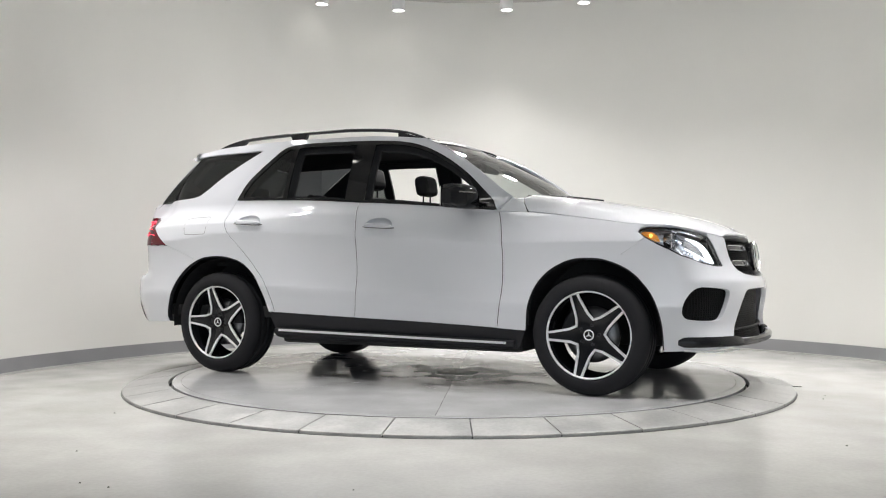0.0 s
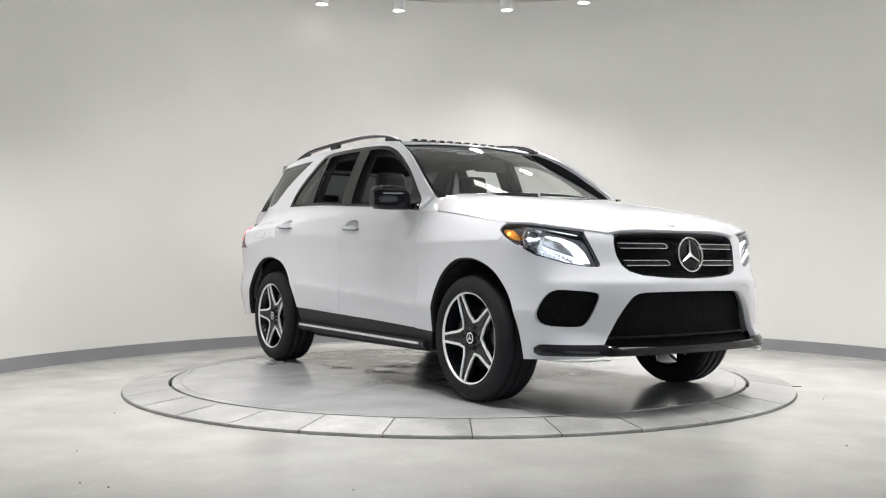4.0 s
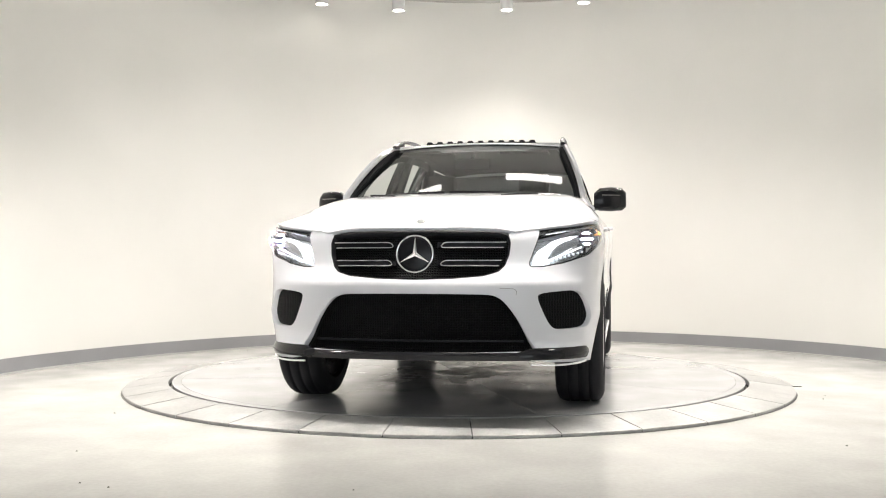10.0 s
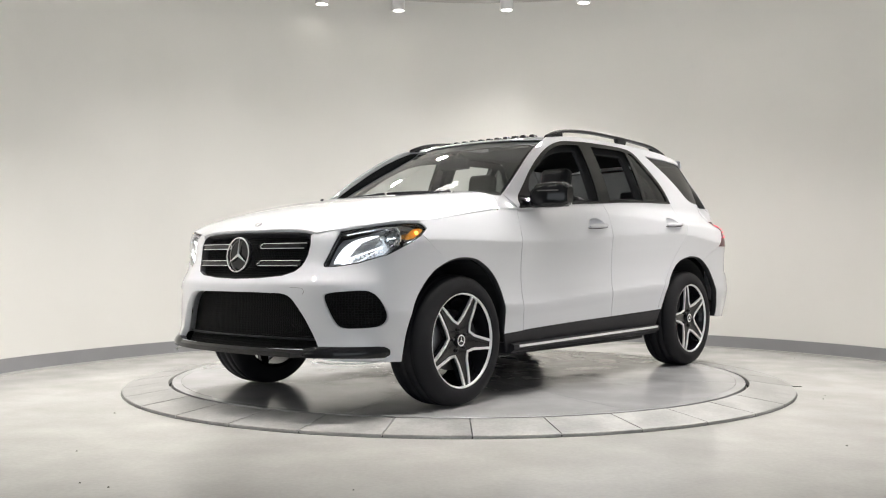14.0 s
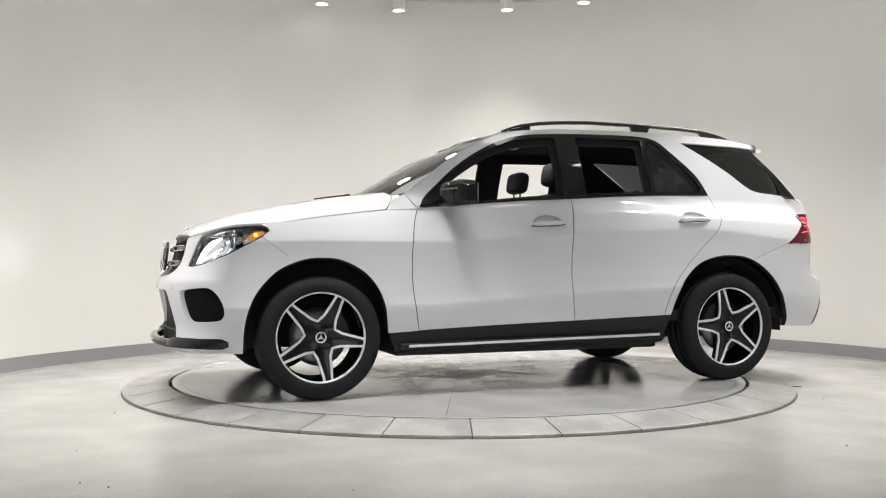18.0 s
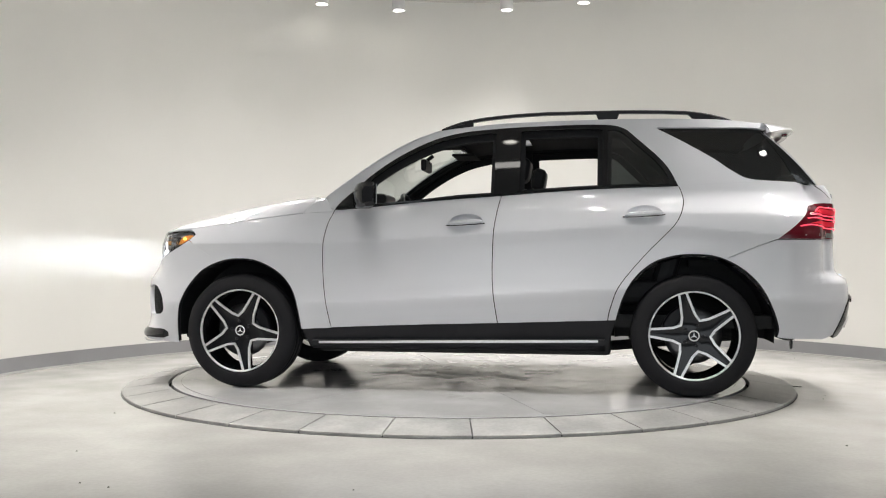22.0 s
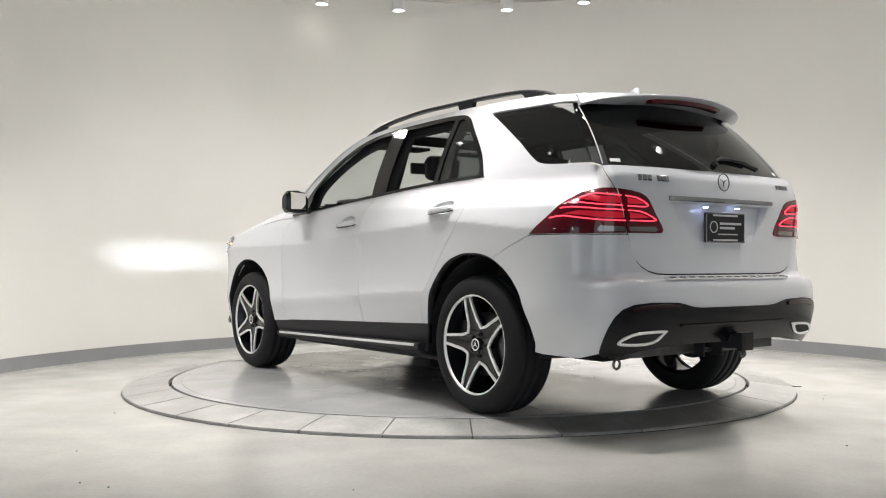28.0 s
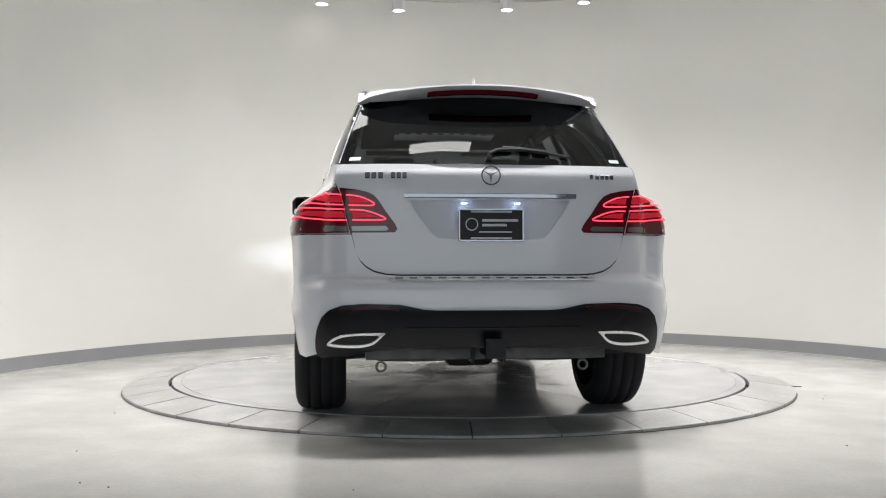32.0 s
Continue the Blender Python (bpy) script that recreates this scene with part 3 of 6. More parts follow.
def tail_glass(s, v):
    """The rear window: v from 0 at its foot to 1 under the spoiler."""
    lo = Vector((-2.335 + 0.125 * abs(s) ** 2.3, 0.735 * s, 1.305))
    hi = Vector((-2.02 + 0.11 * abs(s) ** 2.3, 0.615 * s, 1.685 - 0.03 * s * s))
    b = 4 * v * (1 - v) * 0.016
    return lo.lerp(hi, v) + Vector((-0.8 * b, 0, 0.6 * b))

# ---- the car ----
def normal_of(f, a, b):
    e = 0.003
    n = (f(a + e, b) - f(a - e, b)).cross(f(a, b + e) - f(a, b - e))
    return n.normalized() if n.length > 1e-12 else Vector((0, 0, 1))


def patch(name, f, outer, material, parent, label="", holes=(), step=0.06, flange=0.014, lift=0.0, out=1.0, mirror=False, step2=None, rim_flange=None):
    """A panel: a loop (with holes) in f's two coordinates, cut into a fine mesh, laid on f, with its edges turned in. out: the sign that makes f's normal face out."""
    bm = bmesh.new()
    loops = [outer, *holes]
    for loop in loops:
        vs = [bm.verts.new((a, b, 0)) for a, b in loop]
        for i in range(len(vs)):
            bm.edges.new((vs[i], vs[(i + 1) % len(vs)]))
    if holes or len(outer) > 8:
        bmesh.ops.triangle_fill(bm, use_beauty=True, use_dissolve=False, edges=bm.edges[:])
    else:
        bm.verts.ensure_lookup_table()
        bm.faces.new(bm.verts[:])
    lo = [min(p[k] for p in outer) for k in (0, 1)]
    hi = [max(p[k] for p in outer) for k in (0, 1)]
    for k, st in ((0, step), (1, step2 or step)):
        n = int((hi[k] - lo[k]) / st)
        for i in range(1, n + 1):
            c = lo[k] + (hi[k] - lo[k]) * i / (n + 1)
            co, no = ([c, 0, 0], [1, 0, 0]) if k == 0 else ([0, c, 0], [0, 1, 0])
            bmesh.ops.bisect_plane(bm, geom=bm.verts[:] + bm.edges[:] + bm.faces[:], plane_co=co, plane_no=no, dist=1e-5)
    bmesh.ops.triangulate(bm, faces=[x for x in bm.faces if len(x.verts) > 4])
    bmesh.ops.recalc_face_normals(bm, faces=bm.faces)
    rim = [e for e in bm.edges if len(e.link_faces) == 1]
    verts = bm.verts[:]
    index = {v: i for i, v in enumerate(verts)}
    P = [f(v.co.x, v.co.y) for v in verts]
    N = [normal_of(f, v.co.x, v.co.y) * out for v in verts]
    P = [p + n * lift for p, n in zip(P, N)]
    faces = []
    for fc in bm.faces:
        ids = [index[v] for v in fc.verts]
        a, b, c = (P[i] for i in ids[:3])
        if (b - a).cross(c - a).dot(N[ids[0]]) < 0:
            ids.reverse()
        faces.append(ids)
    nrm = list(N)
    nv = len(P)
    if flange:
        def on_outer(q):
            for (ax, ay), (bx, by) in zip(outer, outer[1:] + outer[:1]):
                dx, dy = bx - ax, by - ay
                t = min(1, max(0, ((q.x - ax) * dx + (q.y - ay) * dy) / max(1e-12, dx * dx + dy * dy)))
                if math.hypot(q.x - ax - t * dx, q.y - ay - t * dy) < 1e-4:
                    return True
            return False

        for e in rim:
            depth = rim_flange if rim_flange and on_outer((e.verts[0].co + e.verts[1].co) / 2) else flange
            i, j = (index[v] for v in e.verts)
            mid = e.link_faces[0].calc_center_median()
            d2 = ((e.verts[0].co + e.verts[1].co) / 2 - mid)
            inner = f(mid.x, mid.y)
            edge_n = (P[i] + P[j]) / 2 - inner
            t = P[j] - P[i]
            side = t.cross(N[i])
            side = side.normalized() if side.length > 1e-9 else N[i]
            if side.dot(edge_n) < 0:
                side = -side
            ids = []
            for v, dn in ((i, 0), (j, 0), (j, 1), (i, 1)):
                P.append(P[v] - N[v] * depth * dn)
                nrm.append((side * (1.0 if dn else 0.75) + N[v] * (0.0 if dn else 0.65)).normalized())
                ids.append(len(P) - 1)
            a, b, c = (P[k] for k in ids[:3])
            if (b - a).cross(c - a).dot(side) < 0:
                ids.reverse()
            faces.append(ids)
    bm.free()
    obs = []
    for sgn in ((1, -1) if mirror else (1,)):
        me = bpy.data.meshes.new(name)
        me.from_pydata([(p.x, p.y * sgn, p.z) for p in P], [], faces if sgn > 0 else [q[::-1] for q in faces])
        me.materials.append(material)
        me.polygons.foreach_set("use_smooth", [True] * len(me.polygons))
        me.update()
        me.normals_split_custom_set_from_vertices([(n.x, n.y * sgn, n.z) for n in nrm])
        ob = new(name, me)
        ob.parent = parent
        if label:
            tagged(ob, label)
        obs.append(ob)
    return obs if mirror else obs[0]


def side_loop(pts):
    return [(US(x), z) for x, z in pts]


def dense(pts, n=6, closed=False):
    """Round a line of points off by Catmull-Rom."""
    out = []
    m = len(pts)
    for i in range(m if closed else m - 1):
        p0, p1, p2, p3 = (pts[(i + k) % m] if closed else pts[min(max(i + k, 0), m - 1)] for k in (-1, 0, 1, 2))
        for k in range(n):
            t = k / n
            out.append(tuple(0.5 * (2 * b + (c - a) * t + (2 * a - 5 * b + 4 * c - d) * t * t + (3 * b - a - 3 * c + d) * t ** 3) for a, b, c, d in zip(p0, p1, p2, p3)))
    if not closed:
        out.append(pts[-1])
    return out


car = new("car")
tagged(car, "white SUV with black trim, roof rails and two-tone star wheels", "car")

# lines of the flank, as (x, z)
ARCH_F = dense([(1.925, 0.29), (1.912, 0.45), (1.872, 0.59), (1.81, 0.69), (1.71, 0.785), (1.57, 0.843), (1.45, 0.855), (1.33, 0.84), (1.20, 0.775), (1.11, 0.68), (1.06, 0.56), (1.035, 0.395)])
ARCH_R = dense([(-0.985, 0.468), (-1.03, 0.61), (-1.10, 0.73), (-1.21, 0.825), (-1.34, 0.868), (-1.46, 0.877), (-1.60, 0.86), (-1.74, 0.79), (-1.85, 0.68), (-1.92, 0.54), (-1.955, 0.43), (-1.945, 0.375)])
DOOR_F = dense([(0.823, 1.167), (0.858, 1.08), (0.880, 0.95), (0.884, 0.80), (0.873, 0.63), (0.833, 0.402)])
DOOR_M = dense([(-0.268, 1.252), (-0.235, 1.06), (-0.222, 0.85), (-0.222, 0.70), (-0.235, 0.56), (-0.252, 0.443)])
DOOR_R = dense([(-1.372, 1.302), (-1.392, 1.25), (-1.395, 1.18), (-1.345, 1.06), (-1.19, 0.90), (-1.075, 0.77), (-0.995, 0.66), (-0.948, 0.53), (-0.935, 0.467)])
SILL = curve([(-0.985, 0.468), (-0.25, 0.443), (0.2, 0.43), (0.73, 0.41), (1.035, 0.395)])
DLO_TOP = dense([(0.823, 1.172), (0.782, 1.232), (0.720, 1.292), (0.558, 1.435), (0.38, 1.553), (0.19, 1.643), (0.01, 1.690), (-0.18, 1.709), (-0.37, 1.719), (-0.74, 1.727), (-0.93, 1.722), (-1.03, 1.697), (-1.11, 1.632), (-1.29, 1.452), (-1.372, 1.305)])


def run(c, x0, x1, n=10):
    return [(x0 + (x1 - x0) * i / n, c(x0 + (x1 - x0) * i / n)) for i in range(n + 1)]


G = 0.0032
K_F = min(range(len(ARCH_F)), key=lambda i: abs(ARCH_F[i][0] - 1.66))
K_R = min(range(len(ARCH_R)), key=lambda i: abs(ARCH_R[i][0] + 1.64))


def across(loop, mid=0.0):
    """A half loop, from the middle round the left to the middle, made whole by its mirror image about u = mid."""
    return loop + [(2 * mid - u, z) for u, z in loop[::-1] if abs(u - mid) > 1e-6]


def flip(loop, mid=0.0):
    return [(2 * mid - u, z) for u, z in loop[::-1]]


def loft(bm, sections, closed=True, caps=True):
    """Join sections (lists of points of one length) into a skin."""
    rows = [[bm.verts.new(p) for p in s] for s in sections]
    n = len(rows[0])
    for a, b in zip(rows, rows[1:]):
        for i in range(n if closed else n - 1):
            j = (i + 1) % n
            bm.faces.new((a[i], a[j], b[j], b[i]))
    if caps:
        bm.faces.new(rows[0][::-1])
        bm.faces.new(rows[-1])
    bmesh.ops.recalc_face_normals(bm, faces=bm.faces)
    return bm


def soften(bm, angle=0.6):
    """Mark edges sharper than the angle, for smooth shading."""
    bm.edges.ensure_lookup_table()
    for e in bm.edges:
        if len(e.link_faces) == 2 and e.calc_face_angle(0) > angle:
            e.smooth = False
    return bm


def strip(bm, f, pts, width, lift, out=1.0, thick=0.003):
    """A flat raised strip along points in f's coordinates."""
    P = [f(a, b) + normal_of(f, a, b) * out * lift for a, b in pts]
    N = [normal_of(f, a, b) * out for a, b in pts]
    rows = []
    for i, p in enumerate(P):
        d = P[min(i + 1, len(P) - 1)] - P[max(i - 1, 0)]
        s = d.cross(N[i]).normalized() * width / 2
        n = N[i] * thick
        rows.append([p - s - n, p - s, p - s * 0.7 + n, p + s * 0.7 + n, p + s, p + s - n])
    return loft(bm, rows)


def mirrored(bm):
    """A copy of the mesh on the car's other side."""
    b2 = bm.copy()
    for v in b2.verts:
        v.co.y = -v.co.y
    bmesh.ops.reverse_faces(b2, faces=b2.faces)
    return b2


def both(name, bm, material, label="", smooth=True):
    soften(bm)
    b2 = mirrored(bm)
    return [part(name, b, material, car, label, smooth) for b in (bm, b2)]


def centroid_shrink(loop, d):
    """The loop drawn in by about d."""
    n = len(loop)
    area = sum(loop[i][0] * loop[(i + 1) % n][1] - loop[(i + 1) % n][0] * loop[i][1] for i in range(n))
    sg = 1 if area > 0 else -1
    out = []
    for i in range(n):
        (ax, ay), (bx, by), (cx, cy) = loop[i - 1], loop[i], loop[(i + 1) % n]
        n1, n2 = Vector((-(by - ay), bx - ax)), Vector((-(cy - by), cx - bx))
        n1, n2 = (v.normalized() if v.length > 1e-9 else v for v in (n1, n2))
        m = n1 + n2
        m = m.normalized() if m.length > 1e-6 else n1
        k = max(0.5, m.dot(n1))
        out.append((bx + sg * m.x * d / k, by + sg * m.y * d / k))
    return out


GRILLE = [(0, 1.0), (0.2, 1.0), (0.36, 0.997), (0.48, 0.99), (0.525, 0.972), (0.536, 0.93), (0.525, 0.865), (0.495, 0.807), (0.455, 0.775), (0.37, 0.752), (0.2, 0.738), (0, 0.733)]
INTAKE = dense([(0.655, 0.372), (0.605, 0.45), (0.555, 0.53), (0.50, 0.60), (0.455, 0.64), (0.40, 0.657), (0.30, 0.660)], 4)
INTAKE = [(0, 0.662), (0.15, 0.662)] + INTAKE[::-1] + [(0.62, 0.366), (0.3, 0.36), (0, 0.36)]
FOG = dense([(1.040, 0.545), (1.020, 0.60), (0.972, 0.655), (0.91, 0.677), (0.81, 0.674), (0.70, 0.664), (0.668, 0.642), (0.695, 0.572), (0.735, 0.505), (0.78, 0.476), (0.88, 0.473), (0.99, 0.480), (1.032, 0.505)], 3, True)
LAMP_LOW = [(0.642, 0.825), (0.644, 0.808), (0.66, 0.803), (0.73, 0.804), (0.87, 0.822), (1.04, 0.866), (1.184, 0.935), (1.262, 0.980)]
LAMP_UP = [(1.298, 1.010), (1.285, 1.028), (1.24, 1.040), (1.15, 1.039), (1.05, 1.030), (0.98, 1.021), (0.86, 1.006), (0.738, 0.987)]
HEADLAMP = LAMP_LOW + LAMP_UP
GATE = [(5.458, 1.302), (5.503, 1.24), (5.556, 1.167), (5.593, 1.07), (5.623, 0.975), (5.649, 0.868), (5.669, 0.836), (5.699, 0.809), (5.743, 0.786), (5.802, 0.772), (5.87, 0.768), (U_END, 0.768)]


DISHES = [(-0.055, 1.084), (-1.165, 1.127)]


def dish_loop(xm, zm, k=1.0):
    return [(US(xm + 0.108 * k * math.cos(a)), zm + (0.054 if a < math.pi else 0.026) * k * math.sin(a)) for a in [2 * math.pi * i / 28 for i in range(28)]]


def build_body():
    belt_f, belt_r = run(BELT, 0.823, -0.262), run(BELT, -0.274, -1.372)
    fd = side_loop(DOOR_F + run(SILL, 0.833, -0.246) + [(x + G, z) for x, z in DOOR_M[::-1]] + belt_f[::-1][1:-1])
    patch("front_door", skin, fd, M_PAINT, car, mirror=True, step=0.05, step2=0.016, holes=[dish_loop(*DISHES[0])])
    rd = side_loop([(x - G, z) for x, z in DOOR_M] + run(SILL, -0.258, -0.935) + DOOR_R[::-1] + belt_r[::-1][1:-1])
    patch("rear_door", skin, rd, M_PAINT, car, mirror=True, step=0.05, step2=0.016, holes=[dish_loop(*DISHES[1])])
    for nm, lp in (("front_door_lining", fd), ("rear_door_lining", rd)):
        patch(nm, skin, lp, M_SEAT, car, mirror=True, lift=-0.075, flange=0, step=0.1)
    # front wing
    wing = [(US(1.665), 0.872), (US(1.746), 0.926), (1.262, 0.978), (1.303, 1.012), (1.29, 1.032), (1.262, 1.044)]
    wing += side_loop([(x, SEAM(x) - 0.003) for x in (1.8, 1.7, 1.6, 1.5, 1.4, 1.3, 1.2, 1.12, 1.0, 0.93, 0.837)])
    wing += side_loop([(x + 2 * G, z) for x, z in DOOR_F] + [(1.03, 0.393)] + ARCH_F[K_F:][::-1])
    patch("front_wing", skin, wing, M_PAINT, car, mirror=True, step=0.05, step2=0.016)
    # rear quarter
    rq = side_loop([(-1.3785, 1.3056)] + [(x - 2 * G, z) for x, z in DOOR_R[1:]] + ARCH_R[: K_R + 1] + [(-1.66, 0.856), (-1.80, 0.915), (-1.94, 0.964)])
    rq += [(5.45, 0.964), (5.616, 0.964), (5.614, 0.975), (5.585, 1.07), (5.548, 1.167), (5.495, 1.24), (5.45, 1.302)] + side_loop([(-2.16, 1.3217), (-1.9, 1.3217), (-1.70, 1.3217)])
    patch("rear_quarter", skin, rq, M_PAINT, car, mirror=True, step=0.05, step2=0.016)
    # pillars and cant rail
    top = dense([(0.897, 1.262), (0.80, 1.333), (0.57, 1.50), (0.38, 1.617), (0.19, 1.702)]) + [(0.05, CANT(0.05))] + [(x, CANT(x)) for x in (-0.1, -0.3, -0.6, -1.0, -1.3, -1.6, -1.8, -1.93, -1.985)]
    quart = [(-1.945, 1.672), (-1.905, 1.68), (-1.82, 1.687), (-1.25, 1.697)] + dense([(-1.242, 1.69), (-1.45, 1.572), (-1.60, 1.48), (-1.71, 1.40), (-1.82, 1.345), (-2.04, 1.329), (-2.16, 1.326)])
    frame_loop = side_loop(top + quart + [(-2.16, 1.322), (-1.70, 1.322), (-1.376, 1.306)] + DLO_TOP[::-1] + [(0.833, 1.170)])
    patch("side_frame", skin, frame_loop, M_PAINT, car, mirror=True, step=0.05)
    patch("pillar_trim", skin, frame_loop, M_GREY, car, "dark fabric pillar trim", mirror=True, step=0.12, lift=-0.05, flange=0)

    def pillar(s, v):
        p = [(0.90, 1.258), (0.80, 1.333), (0.57, 1.50), (0.38, 1.617), (0.19, 1.702), (0.05, 1.722)]
        t = min(4.999, max(0, v) * 5)
        i = int(t)
        x, z = (p[i][k] + (p[i + 1][k] - p[i][k]) * (t - i) for k in (0, 1))
        a, b = skin(US(x), z), screen(1.0, min(1, max(0, (z - 1.252) / 0.452)))
        return a.lerp(b, s) + Vector((0.3, 0.6, 0.5)) * 0.012 * 4 * max(0.0, s * (1 - s))

    patch("a_pillar", pillar, [(-0.12, 0), (1, 0), (1, 1), (-0.12, 1)], M_PAINT, car, mirror=True, step=0.1, flange=0.004, out=-1, lift=-0.002)
    patch("pillar_lining", lambda s, v: pillar(s, v) - Vector((0.05, 0.6, 0.6)) * 0.035, [(0.12, 0.03), (0.94, 0.03), (0.94, 0.97), (0.12, 0.97)], M_GREY, car, "dark inner pillar lining", mirror=True, step=0.15, flange=0, out=-1)
    # black sill and running board
    patch("sill", skin, side_loop([(1.03, 0.386)] + [(x, z - 0.004) for x, z in run(SILL, 1.0, -0.96)] + [(-0.985, 0.458), (-0.93, 0.30), (0.98, 0.275)]), M_TRIM, car, "satin black sill panel", mirror=True, lift=-0.004)
    xs = [0.96 - 1.88 * i / 16 for i in range(17)]
    both("running_board", loft(bmesh.new(), [[(x, 0.80, 0.262), (x, 0.925, 0.268 + (0.93 - x) * 0.012), (x, 0.955, 0.29 + (0.93 - x) * 0.014), (x, 0.955, 0.318 + (0.93 - x) * 0.014), (x, 0.93, 0.326 + (0.93 - x) * 0.014), (x, 0.80, 0.335)] for x in xs]), M_TRIM, "black running board below the sill")
    xs = [0.91 - 1.79 * i / 16 for i in range(17)]
    both("step_trim", loft(bmesh.new(), [[(x, 0.952, 0.301 + (0.93 - x) * 0.0155), (x, 0.963, 0.303 + (0.93 - x) * 0.0155), (x, 0.963, 0.316 + (0.93 - x) * 0.0155), (x, 0.952, 0.318 + (0.93 - x) * 0.0155)] for x in xs]), M_ALU, "bright metal strip on the running board")
    # roof
    ys = [i / 10 for i in range(-10, 11)]
    front = [(screen(s, 1).x + 0.004, s * 0.622) for s in ys]
    sides = [(x, CANT_Y(x) - 0.002) for x in (0.0, -0.1, -0.3, -0.6, -1.0, -1.3, -1.6, -1.8, -1.93)]
    patch("roof", roof, front + sides + [(-1.95 - 0.02 * (1 - s * s), s * 0.6) for s in ys[::-1]] + [(x, -y) for x, y in sides[::-1]], M_PAINT, car, holes=[[(-0.09, -0.38), (-0.09, 0.38), (-0.42, 0.38), (-0.42, -0.38)]], step=0.07, flange=0.04)
    patch("headliner", lambda a, b: roof(a, b) - Vector((0, 0, 0.05)), [(0.12, -0.58), (0.12, 0.58), (-1.95, 0.56), (-1.95, -0.56)], M_GREY, car, "black headliner", holes=[[(-0.12, -0.35), (-0.12, 0.35), (-0.38, 0.35), (-0.38, -0.35)]], step=0.2, flange=0)
    part("roof_header", soften(strip(bmesh.new(), screen, [(0.97 * k / 12, 0.978) for k in range(-12, 13)], 0.040, 0.005, 1.0, 0.003)), M_PAINT, car, "white front edge of the roof", smooth=True)
    # bonnet
    half = [(1.042, HOOD_Y(1.042) - 0.003)] + [(p[0], p[1] - 0.003) for p in SEAM_PTS if p[0] > 1.05]
    nose = [(2.218 - 0.04 * (y / 0.5) ** 2, y) for y in (0.42, 0.3, 0.2, 0.1, 0, -0.1, -0.2, -0.3, -0.42)]
    rear = [(1.085 - 0.105 * (y / 0.8) ** 2, y) for y in [0.8 * k / 14 for k in range(-14, 15)]]
    edge = [(0.99, 0.83), (1.005, 0.855), (1.023, 0.875)]
    patch("bonnet", hood, half + nose + [(x, -y) for x, y in half[::-1]] + [(x, -y) for x, y in edge[::-1]] + rear + edge, M_PAINT, car, step=0.05, flange=0.02)

    for sgn in (1, -1):
        line = [(1.185 + 0.185 * k / 8, sgn * (0.545 - 0.205 * k / 8 - 0.012 * math.sin(math.pi * k / 8))) for k in range(9)]
        part("bonnet_vent", soften(strip(bmesh.new(), hood, line, 0.016, 0.003, 1.0, 0.006)), M_TRIM, car, "narrow black vent near the rear of the bonnet")

    def cowl(s, v):
        y = 0.79 * s
        return (hood(1.085 - 0.105 * (y / 0.8) ** 2, y) + Vector((0.02, 0, -0.03))).lerp(screen(s * 0.99, 0.01) - Vector((0, 0, 0.005)), v)

    patch("cowl", cowl, [(-1, 0), (1, 0), (1, 1), (-1, 1)], M_TRIM, car, "black plastic cowl below the windscreen", step=0.1, flange=0)

    def foot(s, v):
        pts = [Vector((1.035, HOOD_Y(1.04) + 0.001, HOOD_E(1.04) + 0.001)), hood(1.017, 0.874), hood(1.0, 0.855), hood(0.984, 0.83), hood(0.974, 0.795)]
        t = min(3.999, max(0.0, v) * 4)
        a = pts[int(t)].lerp(pts[int(t) + 1], t - int(t))
        c, d = skin(US(0.832), 1.166), skin(US(0.899), 1.258)
        b = c.lerp(d, v * 2) if v < 0.5 else d.lerp(screen(1.0, 0.0), v * 2 - 1)
        return a.lerp(b, s) + Vector((0.1, 0.7, 0.6)) * 0.005 * 4 * s * (1 - s) * math.sin(math.pi * min(1, max(0, v)))

    patch("pillar_foot", foot, [(0, 0), (1, 0), (1, 1), (0, 1)], M_PAINT, car, mirror=True, step=0.08, flange=0.006, out=1)
    # front bumper with its openings
    fb = GRILLE[::-1] + [(0.56, 0.997), (0.64, 1.004), (0.733, 1.003), (0.735, 0.987), (0.69, 0.91)] + [(u, z - 0.003) for u, z in LAMP_LOW[:-1]] + [(1.258, 0.974)]
    fb += side_loop([(1.742, 0.922), (1.663, 0.868)]) + side_loop(ARCH_F[: K_F + 1][::-1]) + [(1.0, 0.296), (0.72, 0.306), (0.6, 0.326), (0, 0.332)]
    fb = [p for i, p in enumerate(fb) if not (p[0] == 0.48 and p[1] > 0.98 or p[0] in (0.2, 0.36) and p[1] > 0.99 or p == (0, 1.0))]
    loop = across(fb)
    patch("front_bumper", skin, loop, M_PAINT, car, holes=[across(INTAKE), FOG, flip(FOG)], step=0.05, step2=0.035, flange=0.035, rim_flange=0.008)
    # rear bumper
    rb = side_loop(ARCH_R[K_R:][::-1]) + side_loop([(-1.66, 0.851), (-1.80, 0.910), (-1.94, 0.959)])
    rb += [(5.45, 0.959), (5.622, 0.959), (5.65, 0.865), (5.67, 0.828), (5.70, 0.80), (5.745, 0.777), (5.80, 0.764), (5.87, 0.76), (U_END, 0.76)]
    rb = rb[::-1]
    rb = rb + [(5.07, 0.368), (5.3, 0.362), (5.44, 0.39), (5.7, 0.43), (U_END, 0.45)]
    patch("rear_bumper", skin, across(rb, U_END), M_PAINT, car, step=0.05, step2=0.03, flange=0.02)
    # tailgate with the number-plate recess
    rec = [(UR(0.40), 1.125), (UR(0.37), 1.07), (UR(0.29), 0.965), (UR(0.265), 0.943), (UR(0.23), 0.935), (U_END, 0.932)]
    recess = across([(U_END, 1.128)] + rec, U_END)
